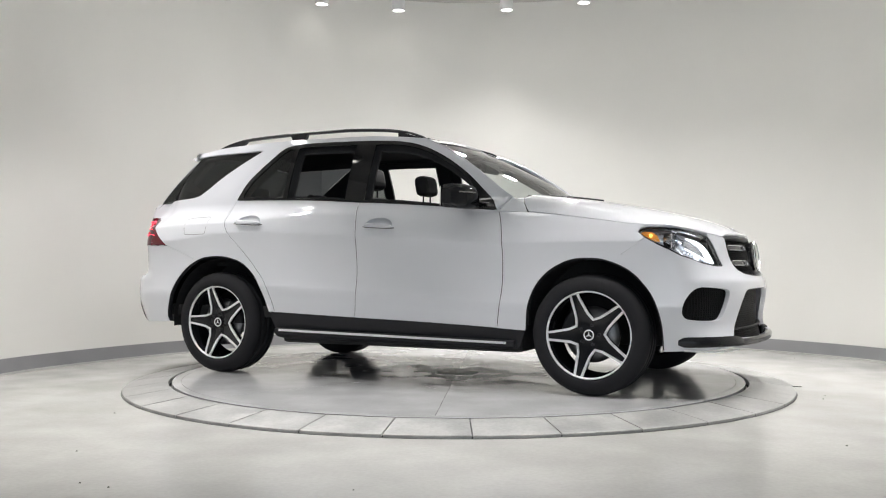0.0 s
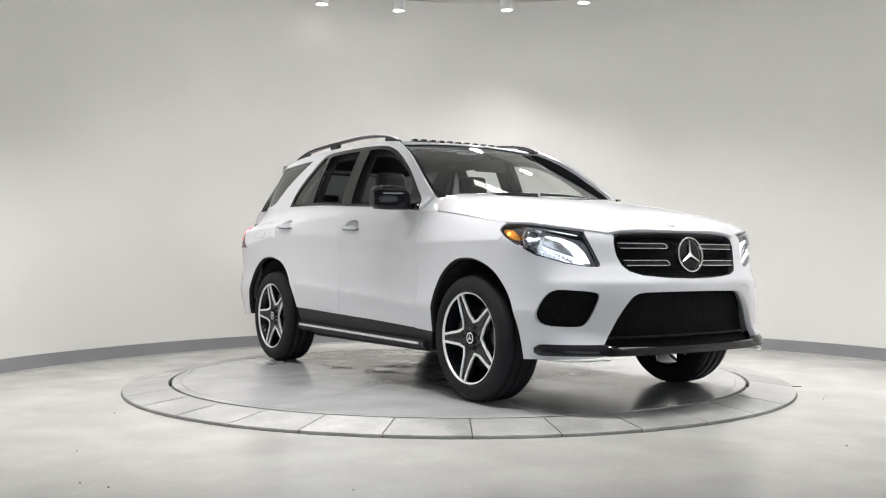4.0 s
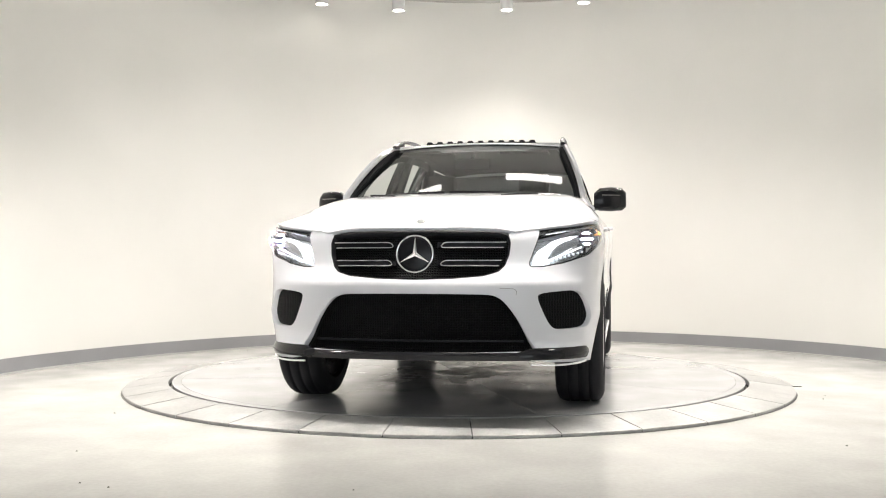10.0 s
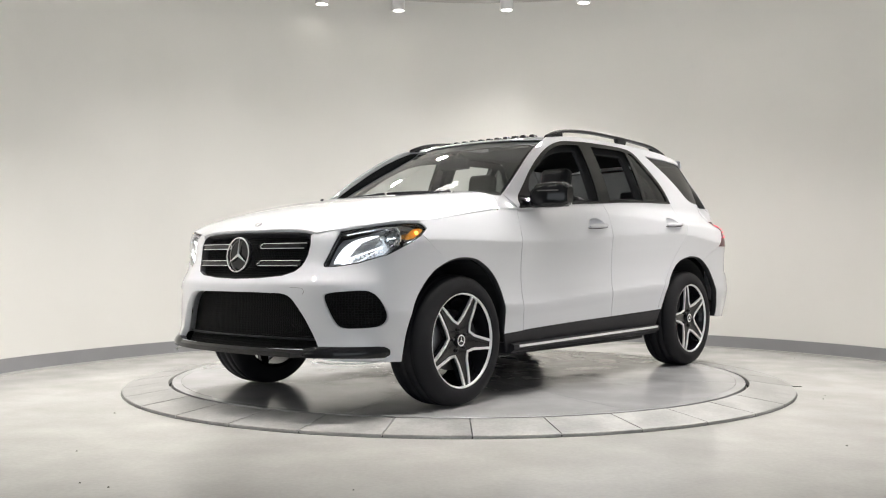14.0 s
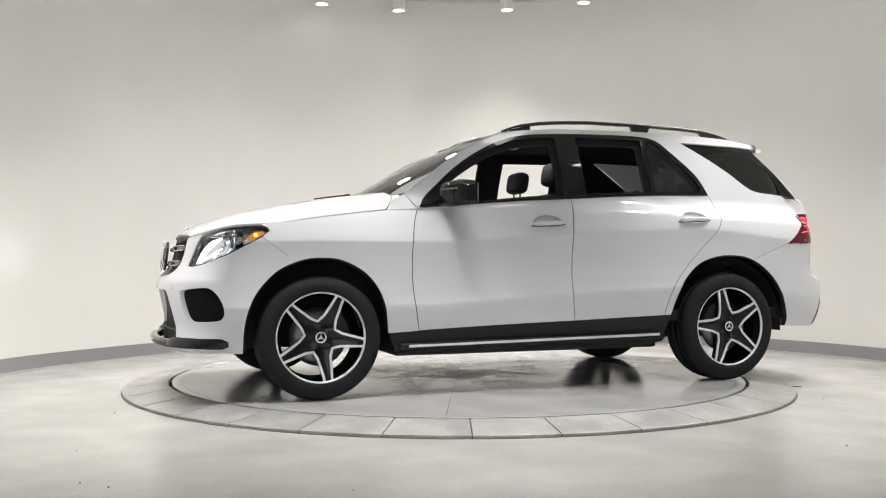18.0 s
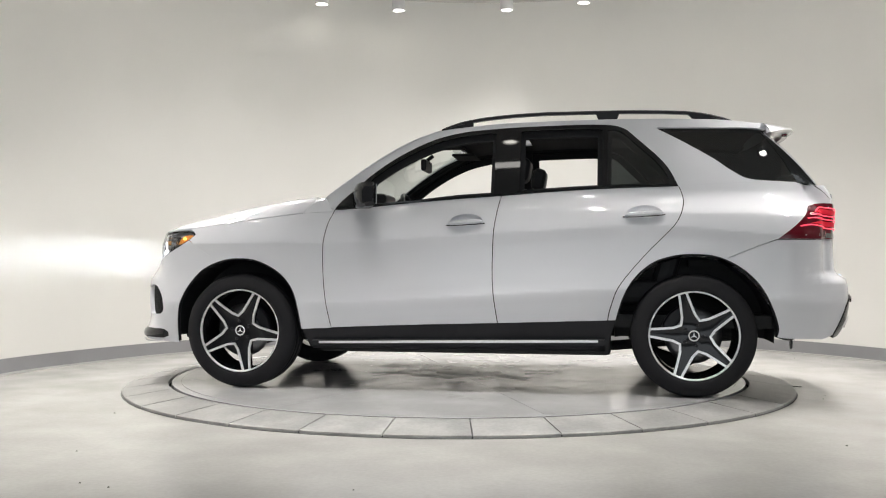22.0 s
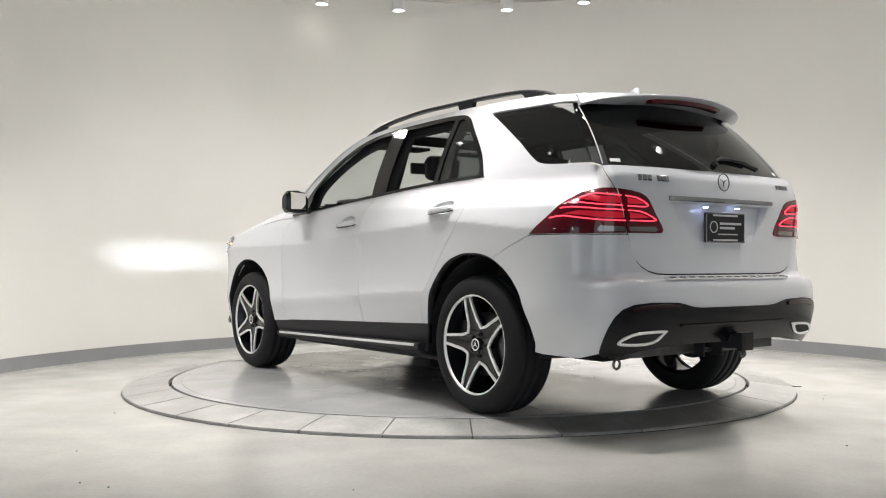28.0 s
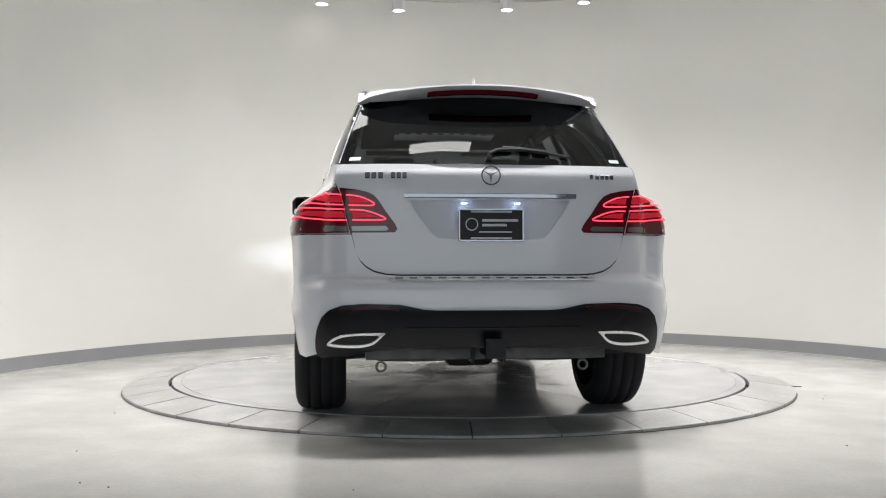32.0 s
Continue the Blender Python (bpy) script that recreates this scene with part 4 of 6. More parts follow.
    patch("tailgate", skin, across([(U_END, 1.302)] + GATE, U_END), M_PAINT, car, holes=[recess], step=0.05, step2=0.03, flange=0.055)
    
    def hollow(u, z):
        return skin(u, z) - normal_of(skin, u, z) * (0.006 + 0.05 * smooth01(0.92, 1.14, z))

    patch("plate_recess", hollow, recess, M_PAINT, car, "hollow round the number plate", flange=0, step=0.05)


    # dark strips behind the panel gaps, put in as the gaps' shade
    for pts in (DOOR_F, DOOR_M, DOOR_R):
        both("door_seal", strip(bmesh.new(), skin, [(US(x + (G if pts is DOOR_F else -G if pts is DOOR_R else 0)), z) for x, z in pts[1:-1]], 0.018, -0.005, thick=0.001), M_GAP)
    both("gate_seal", strip(bmesh.new(), skin, dense([(u - 0.002, z) for u, z in GATE], 3), 0.02, -0.005, thick=0.001), M_GAP)


def build_glass():
    patch("windscreen", screen, [(-1, 0), (1, 0), (1, 1), (-1, 1)], G_FRONT, car, step=0.1, out=1, flange=0.004, lift=-0.004)
    hole = [(-0.98, 0.015), (-0.5, 0.015), (0.5, 0.015), (0.98, 0.015), (0.972, 0.96), (-0.972, 0.96)]
    patch("windscreen_border", screen, [(-1, 0), (1, 0), (1, 1), (-1, 1)], M_TRIM, car, "black band round the windscreen", holes=[hole], step=0.2, lift=-0.007, flange=0)
    patch("rear_window", tail_glass, [(-1, 0), (1, 0), (1, 1), (-1, 1)], G_DARK, car, "dark tinted rear window", step=0.1, out=-1, flange=0.004)
    qg = side_loop([(-1.25, 1.686), (-1.82, 1.678), (-1.905, 1.668), (-2.0, 1.56), (-2.09, 1.455), (-2.155, 1.375), (-2.17, 1.332), (-2.04, 1.334)] + dense([(-1.82, 1.350), (-1.71, 1.405), (-1.60, 1.485), (-1.45, 1.577), (-1.25, 1.686)])[:-1])
    patch("quarter_window", skin, qg, G_DARK, car, "dark tinted quarter window", mirror=True, flange=0.004, lift=-0.003)

    def corner(s, v):
        a = skin(US(-1.905 - 0.265 * (1 - v)), 1.332 + 0.336 * v)
        return a.lerp(tail_glass(1, v), s)

    patch("corner_trim", corner, [(0, 0), (1, 0), (1, 1), (0, 1)], G_DARK, car, "dark glass wrapping round the corner", mirror=True, step=0.25, flange=0, out=1)
    # door glass in gloss black surrounds
    dlo = side_loop(DLO_TOP + run(BELT, -1.372, 0.823, 16)[1:-1])
    dl = [p for p in DLO_TOP if -0.20 < p[0] < 0.60]
    fg = [(x - 0.004, z - 0.026) for x, z in dl] + [(-0.222, 1.680), (-0.222, BELT(-0.222) + 0.018)] + [(x, z + 0.018) for x, z in run(BELT, -0.1, 0.62, 6)] + [(0.625, 1.32)]
    dr = [p for p in DLO_TOP if -0.88 < p[0] < -0.40]
    rg = [(-0.385, BELT(-0.385) + 0.018), (-0.385, 1.690)] + [(x, z - 0.027) for x, z in dr] + [(-0.90, 1.690), (-0.90, BELT(-0.9) + 0.018)] + [(x, z + 0.018) for x, z in run(BELT, -0.8, -0.45, 4)]
    qr = [p for p in DLO_TOP if p[0] < -0.99 and p[1] > 1.36]
    qd = [(-0.935, BELT(-0.935) + 0.018), (-0.935, 1.688)] + [(x + 0.026, z - 0.016) for x, z in qr] + [(-1.315, BELT(-1.32) + 0.02)]
    fg, rg, qd = side_loop(fg), side_loop(rg), side_loop(qd)
    patch("window_frame", skin, dlo, M_FRAME, car, "gloss black window surround", holes=[fg, rg, qd], mirror=True, flange=0.012, lift=0.001)
    patch("door_frame_lining", skin, centroid_shrink(dlo, 0.004), M_GREY, car, "dark inner door frame", holes=[centroid_shrink(q, 0.026) for q in (fg, rg, qd)], mirror=True, flange=0.02, lift=-0.045)
    # the door windows are wound down; only the fixed vents carry glass
    patch("rear_vent_window", skin, qd, G_VENT, car, "tinted fixed window", mirror=True, lift=-0.008, flange=0)
    # bright line along the foot of the windows
    bm = strip(bmesh.new(), skin, [(US(x), BELT(x) + 0.006) for x in [0.80 - 2.13 * i / 24 for i in range(25)]], 0.010, 0.004)
    both("belt_trim", bm, M_BLACK, "gloss black strip below the windows")


def build_front():
    # radiator grille
    patch("grille", skin, across([(u * 1.13, min(1.035, 0.866 + (z - 0.866) * 1.3)) for u, z in GRILLE]), M_UNDER, car, "black radiator grille", lift=-0.05, flange=0, step=0.06)
    grille = [o for o in car.children if o.name == "grille"][0]
    mesh = patch("mesh", skin, across(centroid_shrink(GRILLE, -0.004)), M_MESH, car, "fine black mesh", lift=-0.042, flange=0, step=0.08)
    mesh.parent = grille
    ring = patch("grille_surround", skin, across(centroid_shrink(GRILLE, 0.001)), M_TRIM, car, "black grille surround", holes=[across(centroid_shrink(GRILLE, 0.007))], lift=-0.003, flange=0.05, step=0.05)
    ring.parent = grille
    for z, w in ((0.918, 0.505), (0.822, 0.475)):
        for s in (1, -1):
            body = [(s * (0.115 + (w - 0.115) * k / 8), z) for k in range(9)]
            slat = part("grille_slat", soften(strip(bmesh.new(), skin, body, 0.034, -0.016, thick=0.010)), M_BLACK, grille, "gloss black grille slat")
            line = [(s * (w - (w - 0.165) * k / 8), z + 0.014) for k in range(9)] + [(s * 0.150, z + 0.008), (s * 0.138, z - 0.004), (s * 0.143, z - 0.012)]
            line += [(s * (0.160 + (w * 0.97 - 0.160) * k / 8), z - 0.014) for k in range(9)]
            part("chrome_edge", soften(strip(bmesh.new(), skin, line, 0.0062, -0.002, thick=0.004)), M_CHROME, slat, "chrome edge")
    emblem("grille_emblem", Vector((2.315, 0, 0.87)), 0.102, Vector((1, 0, 0.12)), 0.0095)
    part("emblem_plate", disc_mesh(Vector((2.295, 0, 0.87)), 0.095, Vector((1, 0, 0.12)), 0.01), M_BLACK, car)
    # small round badge on the bonnet
    p = hood(2.165, 0)
    part("bonnet_badge", disc_mesh(p + Vector((0, 0, 0.002)), 0.024, Vector((0.5, 0, 0.87)), 0.006), M_CHROME, car, "small round chrome badge")
    # lower intake: mesh and crossbars
    patch("intake_mesh", skin, across(centroid_shrink(INTAKE, -0.006)), M_MESH, car, "black honeycomb mesh in the lower intake", lift=-0.07, flange=0, step=0.08)
    for z, w, h in ((0.425, 0.60, 0.012),):
        part("intake_bar", soften(strip(bmesh.new(), skin, [(w * k / 8, z) for k in range(-8, 9)], h, -0.055, thick=0.008)), M_TRIM, car, "black bar across the lower intake")
    for s in (1, -1):
        lp = FOG if s > 0 else flip(FOG)
        patch("side_intake", skin, lp, M_MESH, car, "black honeycomb side intake", lift=-0.03, flange=0, step=0.06)
    # splitter: gloss black ends, a plain satin middle
    def splitter(lo, hi, n, o, name, material, label):
        secs = []
        for k in range(n + 1):
            u = lo + (hi - lo) * k / n
            a = abs(u)
            e = min(1.0, max(0.12, (a - 0.50) / 0.12)) if name == "splitter" else 1.0
            hz = min(e, 1.0 if a < 1.02 else max(0.45, (1.09 - a) / 0.07))
            nn = normal_of(skin, u, 0.34)
            zt = 0.380 if name == "splitter" else 0.360
            p, q, r = skin(u, 0.343 + (zt - 0.343) * hz), skin(u, 0.343), skin(u, 0.343 - (0.024 if name == "splitter" else 0.026) * hz)
            secs.append([p - nn * 0.03, p + nn * o * 0.3, p.lerp(q, 0.5) + nn * (o + 0.004) * hz, q + nn * (o + 0.007) * hz, r + nn * (o + 0.004) * hz, r - nn * 0.05])
        bm = loft(bmesh.new(), secs)
        return part(name, soften(bm), material, car, label, smooth=True)

    splitter(-0.62, 0.62, 16, 0.002, "bumper_lip", M_BLACK, "gloss black lower bumper lip")
    splitter(0.50, 1.06, 16, 0.010, "splitter", M_BLACK, "gloss black corner splitter")
    splitter(-1.06, -0.50, 16, 0.010, "splitter", M_BLACK, "gloss black corner splitter")
    both("splitter_trim", strip(bmesh.new(), skin, [(0.62 + 0.40 * k / 10, 0.301 - 0.006 * math.sin(math.pi * k / 10)) for k in range(11)], 0.010, 0.012), M_ALU, "thin bright strip below the splitter")
    # tow-eye cover outline on the bumper
    bm = bmesh.new()
    ring = dense([(0.46, 0.690), (0.53, 0.688), (0.55, 0.672), (0.545, 0.655)], 3)
    strip(bm, skin, ring, 0.002, 0.0, thick=0.0012)
    part("tow_cover_line", bm, M_GAPGREY, car)


def disc_mesh(c, r, n, thick):
    bm = bmesh.new()
    lathe(bm, [(0.0, thick), (r * 0.85, thick * 0.9), (r, thick * 0.4), (r, -thick)], 32, "x")
    q = Vector((1, 0, 0)).rotation_difference(n.normalized())
    for v in bm.verts:
        v.co = q @ v.co + c
    bmesh.ops.recalc_face_normals(bm, faces=bm.faces)
    return soften(bm)


def emblem(name, c, r, n, tube_r, parent=None, material=None):
    """A chrome ring with three tapered spokes."""
    q = Vector((1, 0, 0)).rotation_difference(n.normalized())
    bm = bmesh.new()
    prof = [(r - tube_r / 2 + tube_r / 2 * math.cos(a), tube_r / 2 * math.sin(a)) for a in [2 * math.pi * k / 8 for k in range(8)]]
    lathe(bm, prof, 48, "x", closed=True)
    for k in range(3):
        a = radians(90 + 120 * k)
        d, s = Vector((0, math.cos(a), math.sin(a))), Vector((0, -math.sin(a), math.cos(a)))
        w = r * 0.11
        tip, out = bm.verts.new(d * (r - tube_r * 0.6)), Vector((r * 0.07, 0, 0))
        b1, b2, m = bm.verts.new(s * w - d * w * 0.5), bm.verts.new(-s * w - d * w * 0.5), bm.verts.new(out)
        bm.faces.new((b1, m, tip))
        bm.faces.new((m, b2, tip))
    for v in bm.verts:
        v.co = q @ v.co + c
    return part(name, bm, material or M_CHROME, parent or car, "chrome ring emblem", smooth=False)


def build_lamps_front():
    for s in (1, -1):
        lp = HEADLAMP if s > 0 else flip(HEADLAMP)
        sh = centroid_shrink(lp, 0.004)
        lamp = patch("headlamp", skin, centroid_shrink(lp, -0.004), M_HOUSING, car, "headlamp with lit projector and amber marker", lift=-0.075, flange=0, step=0.06)
        lens = patch("lens", skin, lp, G_LENS, car, "clear lamp lens", lift=0.0, flange=0.004, step=0.05)
        bezel = patch("bezel", skin, lp, M_BLACK, car, "black lamp bezel", holes=[centroid_shrink(lp, 0.005)], lift=-0.006, flange=0.022, step=0.06)
        amber_lp = [(1.165, 0.945), (1.20, 0.957), (1.262, 0.990), (1.284, 1.008), (1.262, 1.017), (1.215, 1.012), (1.18, 0.985)]
        amber = patch("side_marker", skin, amber_lp if s > 0 else flip(amber_lp), M_AMBER, car, "glowing amber side marker", lift=-0.018, flange=0.03, step=0.04)
        c = skin(s * 1.222, 0.988) - normal_of(skin, s * 1.222, 0.988) * 0.006
        dot = part("marker_bulb", disc_mesh(c, 0.011, normal_of(skin, s * 1.222, 0.988), 0.004), M_AMBERDOT, car, "lit amber bulb")
        # bright daytime strip round the lamp's foot and top, chrome inner shell
        drl = [(0.70, 0.826), (0.725, 0.868), (0.775, 0.915), (0.84, 0.948), (0.91, 0.966), (0.985, 0.976), (0.94, 0.957), (0.86, 0.925), (0.81, 0.890), (0.775, 0.850), (0.765, 0.832)]
        drl = dense(drl, 3)
        strip_ob = patch("daytime_strip", skin, drl if s > 0 else flip(drl), M_DRL, car, "white daytime running crescent", lift=-0.024, flange=0.01, step=0.03)
        arm = [(0.765, 0.836), (0.84, 0.856), (0.92, 0.880), (1.0, 0.906)]
        arm_ob = part("daytime_arm", soften(strip(bmesh.new(), skin, [(s * u, z) for u, z in dense(arm, 4)], 0.007, -0.022, thick=0.005)), M_DRL, car, "thin white daytime line")
        wedge = [(0.80, 0.862), (0.845, 0.905), (0.90, 0.940), (0.985, 0.962), (0.995, 0.925), (0.92, 0.896)]
        wedge_ob = patch("reflector_wedge", skin, wedge if s > 0 else flip(wedge), M_HOUSING, car, "silver reflector wedge", lift=-0.034, flange=0.02, step=0.04)
        eyebrow = [(0.78, 0.985), (0.90, 1.0), (1.02, 1.014), (1.14, 1.022)]
        brow = part("brow", soften(strip(bmesh.new(), skin, [(s * u, z) for u, z in dense(eyebrow, 4)], 0.008, -0.02, thick=0.005)), M_CHROME, car, "chrome brow")
        bm = bmesh.new()
        for k in range(9):
            u = 0.78 + 0.028 * k
            z = 0.818 + (u - 0.76) * 0.21
            c = skin(s * u, z + 0.012) - normal_of(skin, s * u, z + 0.012) * 0.02
            box(bm, c - Vector((0.006, 0.006, 0.006)), c + Vector((0.006, 0.006, 0.006)), 0.002)
        leds = part("led_row", bm, M_DRL2, car, "row of small lamp cells")
        # projector: a deep shroud with a lit slot at its back
        pu, pz = s * 1.055, 0.955
        c = skin(pu, pz)
        c = Vector((c.x - 0.012, c.y - s * 0.03, c.z))
        bm = bmesh.new()
        lathe(bm, [(0.0, -0.080), (0.046, -0.078), (0.047, -0.03), (0.047, -0.012), (0.040, -0.01), (0.038, -0.02), (0.036, -0.074), (0.0, -0.076)], 28, "x")
        for v in bm.verts:
            v.co += c
        shroud = part("projector", soften(bm), M_DARKCHROME, car, "round dark chrome projector ring", smooth=True)
        bm = bmesh.new()
        for z0, z1 in ((0.0015, 0.028), (-0.028, -0.006)):
            box(bm, (-0.066, -0.034, z0), (-0.030, 0.034, z1))
        for v in bm.verts:
            v.co += c
        shut = part("projector_shutter", bm, M_SHUTTER, car)
        bm = bmesh.new()
        box(bm, (-0.074, -0.03, -0.0025), (-0.069, 0.03, 0.0025))
        for v in bm.verts:
            v.co += c
        slot = part("lamp_slot", bm, M_BEAM, car, "dazzling white lamp source")
        bm = bmesh.new()
        lathe(bm, [(0.0, -0.004), (0.02, -0.007), (0.033, -0.016), (0.037, -0.026)], 24, "x")
        for v in bm.verts:
            v.co += c
        ball = part("projector_lens", bm, M_PROJ, car, "glowing round projector lens", smooth=True)
        for ob in (lens, bezel, amber, dot, strip_ob, arm_ob, wedge_ob, brow, leds, shroud, shut, slot, ball):
            ob.parent = lamp
        # faceted chrome reflector round the projector
        c2 = skin(s * 1.055, 0.955)
        for k in range(9):
            a0 = 2 * math.pi * k / 9
            bm = bmesh.new()
            q = [(0.050, a0 - 0.30, -0.014), (0.050, a0 + 0.30, -0.014), (0.074, a0 + 0.24, 0.0), (0.074, a0 - 0.24, 0.0)]
            f = [Vector((c2.x - 0.034 + o, c2.y - s * 0.036 + r * math.cos(a), c2.z + min(0.055, max(-0.05, r * math.sin(a))))) for r, a, o in q]
            loft(bm, [f, [v - Vector((0.006, 0, 0)) for v in f]])
            part("reflector_facet", bm, M_CHROME, lamp)


def build_lamps_rear():
    outer = [(US(-1.945), 0.966), (US(-2.05), 1.045), (US(-2.13), 1.118), (US(-2.185), 1.168), (5.37, 1.184), (5.45, 1.189), (5.545, 1.186), (5.58, 1.085), (5.612, 0.968), (5.45, 0.966)]
    inner = [(5.556, 1.184), (5.64, 1.176), (5.70, 1.165), (5.74, 1.148), (5.765, 1.122), (5.80, 1.07), (5.845, 1.01), (5.857, 0.985), (5.846, 0.970), (5.80, 0.968), (5.622, 0.968), (5.59, 1.085)]
    bars_o = [[(5.27, 1.125), (5.31, 1.143), (5.373, 1.157), (5.47, 1.156), (5.572, 1.150)], [(5.235, 1.112), (5.30, 1.113), (5.42, 1.108), (5.582, 1.102)],
              [(5.20, 1.088), (5.26, 1.092), (5.42, 1.086), (5.59, 1.080)], [(5.15, 1.040), (5.22, 1.050), (5.30, 1.040), (5.42, 1.032), (5.602, 1.028)]]
    bars_i = [dense([(5.598, 1.149), (5.66, 1.142), (5.71, 1.126), (5.742, 1.108), (5.735, 1.099), (5.70, 1.098), (5.612, 1.100)], 3),
              dense([(5.617, 1.078), (5.68, 1.076), (5.735, 1.064), (5.782, 1.046), (5.800, 1.034), (5.78, 1.029), (5.72, 1.028), (5.630, 1.029)], 3)]
    for s in (1, -1):
        fl = (lambda q: q) if s > 0 else (lambda q: flip(q, U_END))
        for nm, lp, bars in (("tail_lamp", outer, bars_o), ("tailgate_lamp", inner, bars_i)):
            lamp = patch(nm, skin, fl(lp), M_REDLAMP, car, "red tail lamp with glowing light bars", lift=0.004, flange=0.02, step=0.05)
            for b in bars:
                part("light_bar", soften(strip(bmesh.new(), skin, fl(dense(b, 3)), 0.0064, 0.010, thick=0.0025)), M_TAILGLOW, lamp, "glowing red light bar")
            clear = [(5.42, 0.975), (5.602, 0.975), (5.596, 0.998), (5.43, 1.004), (5.40, 0.985)] if nm == "tail_lamp" else [(5.63, 0.976), (5.80, 0.976), (5.815, 0.985), (5.80, 1.0), (5.625, 0.998)]
            patch("reversing_lens", skin, fl(clear), M_CLEARGREY, lamp, "clear reversing lamp lens", lift=0.0085, flange=0.004, step=0.06)
            dark = ([(5.28, 1.132), (5.37, 1.149), (5.572, 1.142), (5.578, 1.113), (5.43, 1.118)] if nm == "tail_lamp" else [(5.61, 1.14), (5.68, 1.132), (5.72, 1.113), (5.615, 1.110)])
            patch("lamp_chamber", skin, fl(dark), M_REDMID, lamp, lift=0.0085, flange=0.002, step=0.06)
            dark = ([(5.22, 1.06), (5.30, 1.076), (5.58, 1.070), (5.592, 1.040), (5.42, 1.043)] if nm == "tail_lamp" else [(5.627, 1.068), (5.70, 1.062), (5.76, 1.045), (5.632, 1.039)])
            patch("lamp_chamber", skin, fl(dark), M_REDMID, lamp, lift=0.0085, flange=0.002, step=0.06)
        both_ref = dense([(5.58, 0.592), (5.66, 0.607), (5.78, 0.612), (5.87, 0.604)], 3)
        part("rear_reflector", soften(strip(bmesh.new(), skin, fl(both_ref), 0.02, 0.012, thick=0.004)), M_REFLECTOR, car, "dark red rear reflector")


def build_rear():
    # diffuser
    d = [(U_END, 0.598), (6.05, 0.598), (5.985, 0.602), (5.93, 0.614), (5.87, 0.626), (5.70, 0.630), (5.597, 0.622), (5.535, 0.600), (5.495, 0.565), (5.462, 0.51), (5.435, 0.45), (5.415, 0.395), (5.43, 0.368), (5.6, 0.385), (5.75, 0.41), (5.95, 0.42), (U_END, 0.42)]
    patch("diffuser", skin, across(d, U_END), M_DIFF, car, "matt black rear diffuser", lift=0.007, flange=0.03, step=0.05, step2=0.03)
    tip = dense([(5.515, 0.436), (5.545, 0.466), (5.60, 0.486), (5.68, 0.494), (5.795, 0.495), (5.79, 0.483), (5.75, 0.447), (5.70, 0.431), (5.62, 0.427)], 3, True)
    for s in (1, -1):
        lp = tip if s > 0 else flip(tip, U_END)
        hole = centroid_shrink(lp, 0.010)
        ob = patch("exhaust_tip", skin, lp, M_CHROME, car, "chrome exhaust surround", holes=[hole], lift=0.018, flange=0.03, step=0.08)
        patch("exhaust_mouth", skin, hole, M_GAP, ob, lift=0.0085, flange=0)
    part("diffuser_blade", soften(strip(bmesh.new(), skin, [(U_END + 0.42 * k / 8, 0.515) for k in range(-8, 9)], 0.012, 0.012, thick=0.006)), M_BLACK, car, "gloss black blade on the diffuser")
    # load sill
    part("load_sill", soften(strip(bmesh.new(), skin, [(U_END + 0.5 * k / 10, 0.742) for k in range(-10, 11)], 0.026, 0.006, thick=0.004)), M_CHROME, car, "chrome load sill strip on the bumper")
    sill = [o for o in car.children if o.name == "load_sill"][0]
    for k in range(14):
        u = U_END - 0.45 + 0.9 * k / 13
        part("grip_pad", strip(bmesh.new(), skin, [(u - 0.018, 0.742), (u + 0.018, 0.742)], 0.010, 0.0105, thick=0.0015), M_TRIM, sill)
    # handle strip above the plate
    part("tailgate_strip", soften(strip(bmesh.new(), skin, [(U_END + 0.425 * k / 8, 1.146) for k in range(-8, 9)], 0.024, 0.010, thick=0.006)), M_DARKCHROME, car, "dark chrome strip above the number plate")
    # plate
    c = Vector((-2.375, 0, 1.005))
    bm = box(bmesh.new(), (-0.006, -0.158, -0.078), (0.006, 0.158, 0.078), 0.004)
    for v in bm.verts:
        v.co = v.co + c
    frame_ob = part("number_plate_frame", bm, M_TRIM, car, "black dealer plate in a dark frame")
    for dz, h in ((0.064, 0.009), (-0.064, 0.009)):
        bm = box(bmesh.new(), (-0.0085, -0.10, dz - h / 2), (-0.006, 0.10, dz + h / 2))
        for v in bm.verts:
            v.co = v.co + c
        part("lettering_bar", bm, M_PLATEGREY, frame_ob)
    for y0, y1, dz, h in ((-0.045, 0.13, 0.022, 0.012), (-0.045, 0.075, -0.001, 0.012), (-0.06, 0.10, -0.034, 0.006)):
        bm = box(bmesh.new(), (-0.0085, -y1, dz - h / 2), (-0.006, -y0, dz + h / 2))
        for v in bm.verts:
            v.co = v.co + c
        part("lettering_bar", bm, M_PLATEGREY, frame_ob)
    for y0, y1, z0, z1 in ((-0.158, 0.158, 0.072, 0.078), (-0.158, 0.158, -0.078, -0.072), (-0.158, -0.152, -0.078, 0.078), (0.152, 0.158, -0.078, 0.078)):
        bm = box(bmesh.new(), (-0.009, y0, z0), (-0.006, y1, z1))
        for v in bm.verts:
            v.co = v.co + c
        part("plate_border", bm, M_DARKCHROME, frame_ob, "polished metal plate border")
    bm = box(bmesh.new(), (0.006, -0.10, -0.05), (0.05, 0.10, 0.05))
    for v in bm.verts:
        v.co = v.co + c
    part("plate_bracket", bm, M_TRIM, frame_ob)
    bm = bmesh.new()
    lathe(bm, [(0.026, -0.0085), (0.031, -0.0085), (0.031, -0.006), (0.026, -0.006)], 24, "x", closed=True)
    for v in bm.verts:
        v.co = v.co + c + Vector((0, 0.095, 0.003))
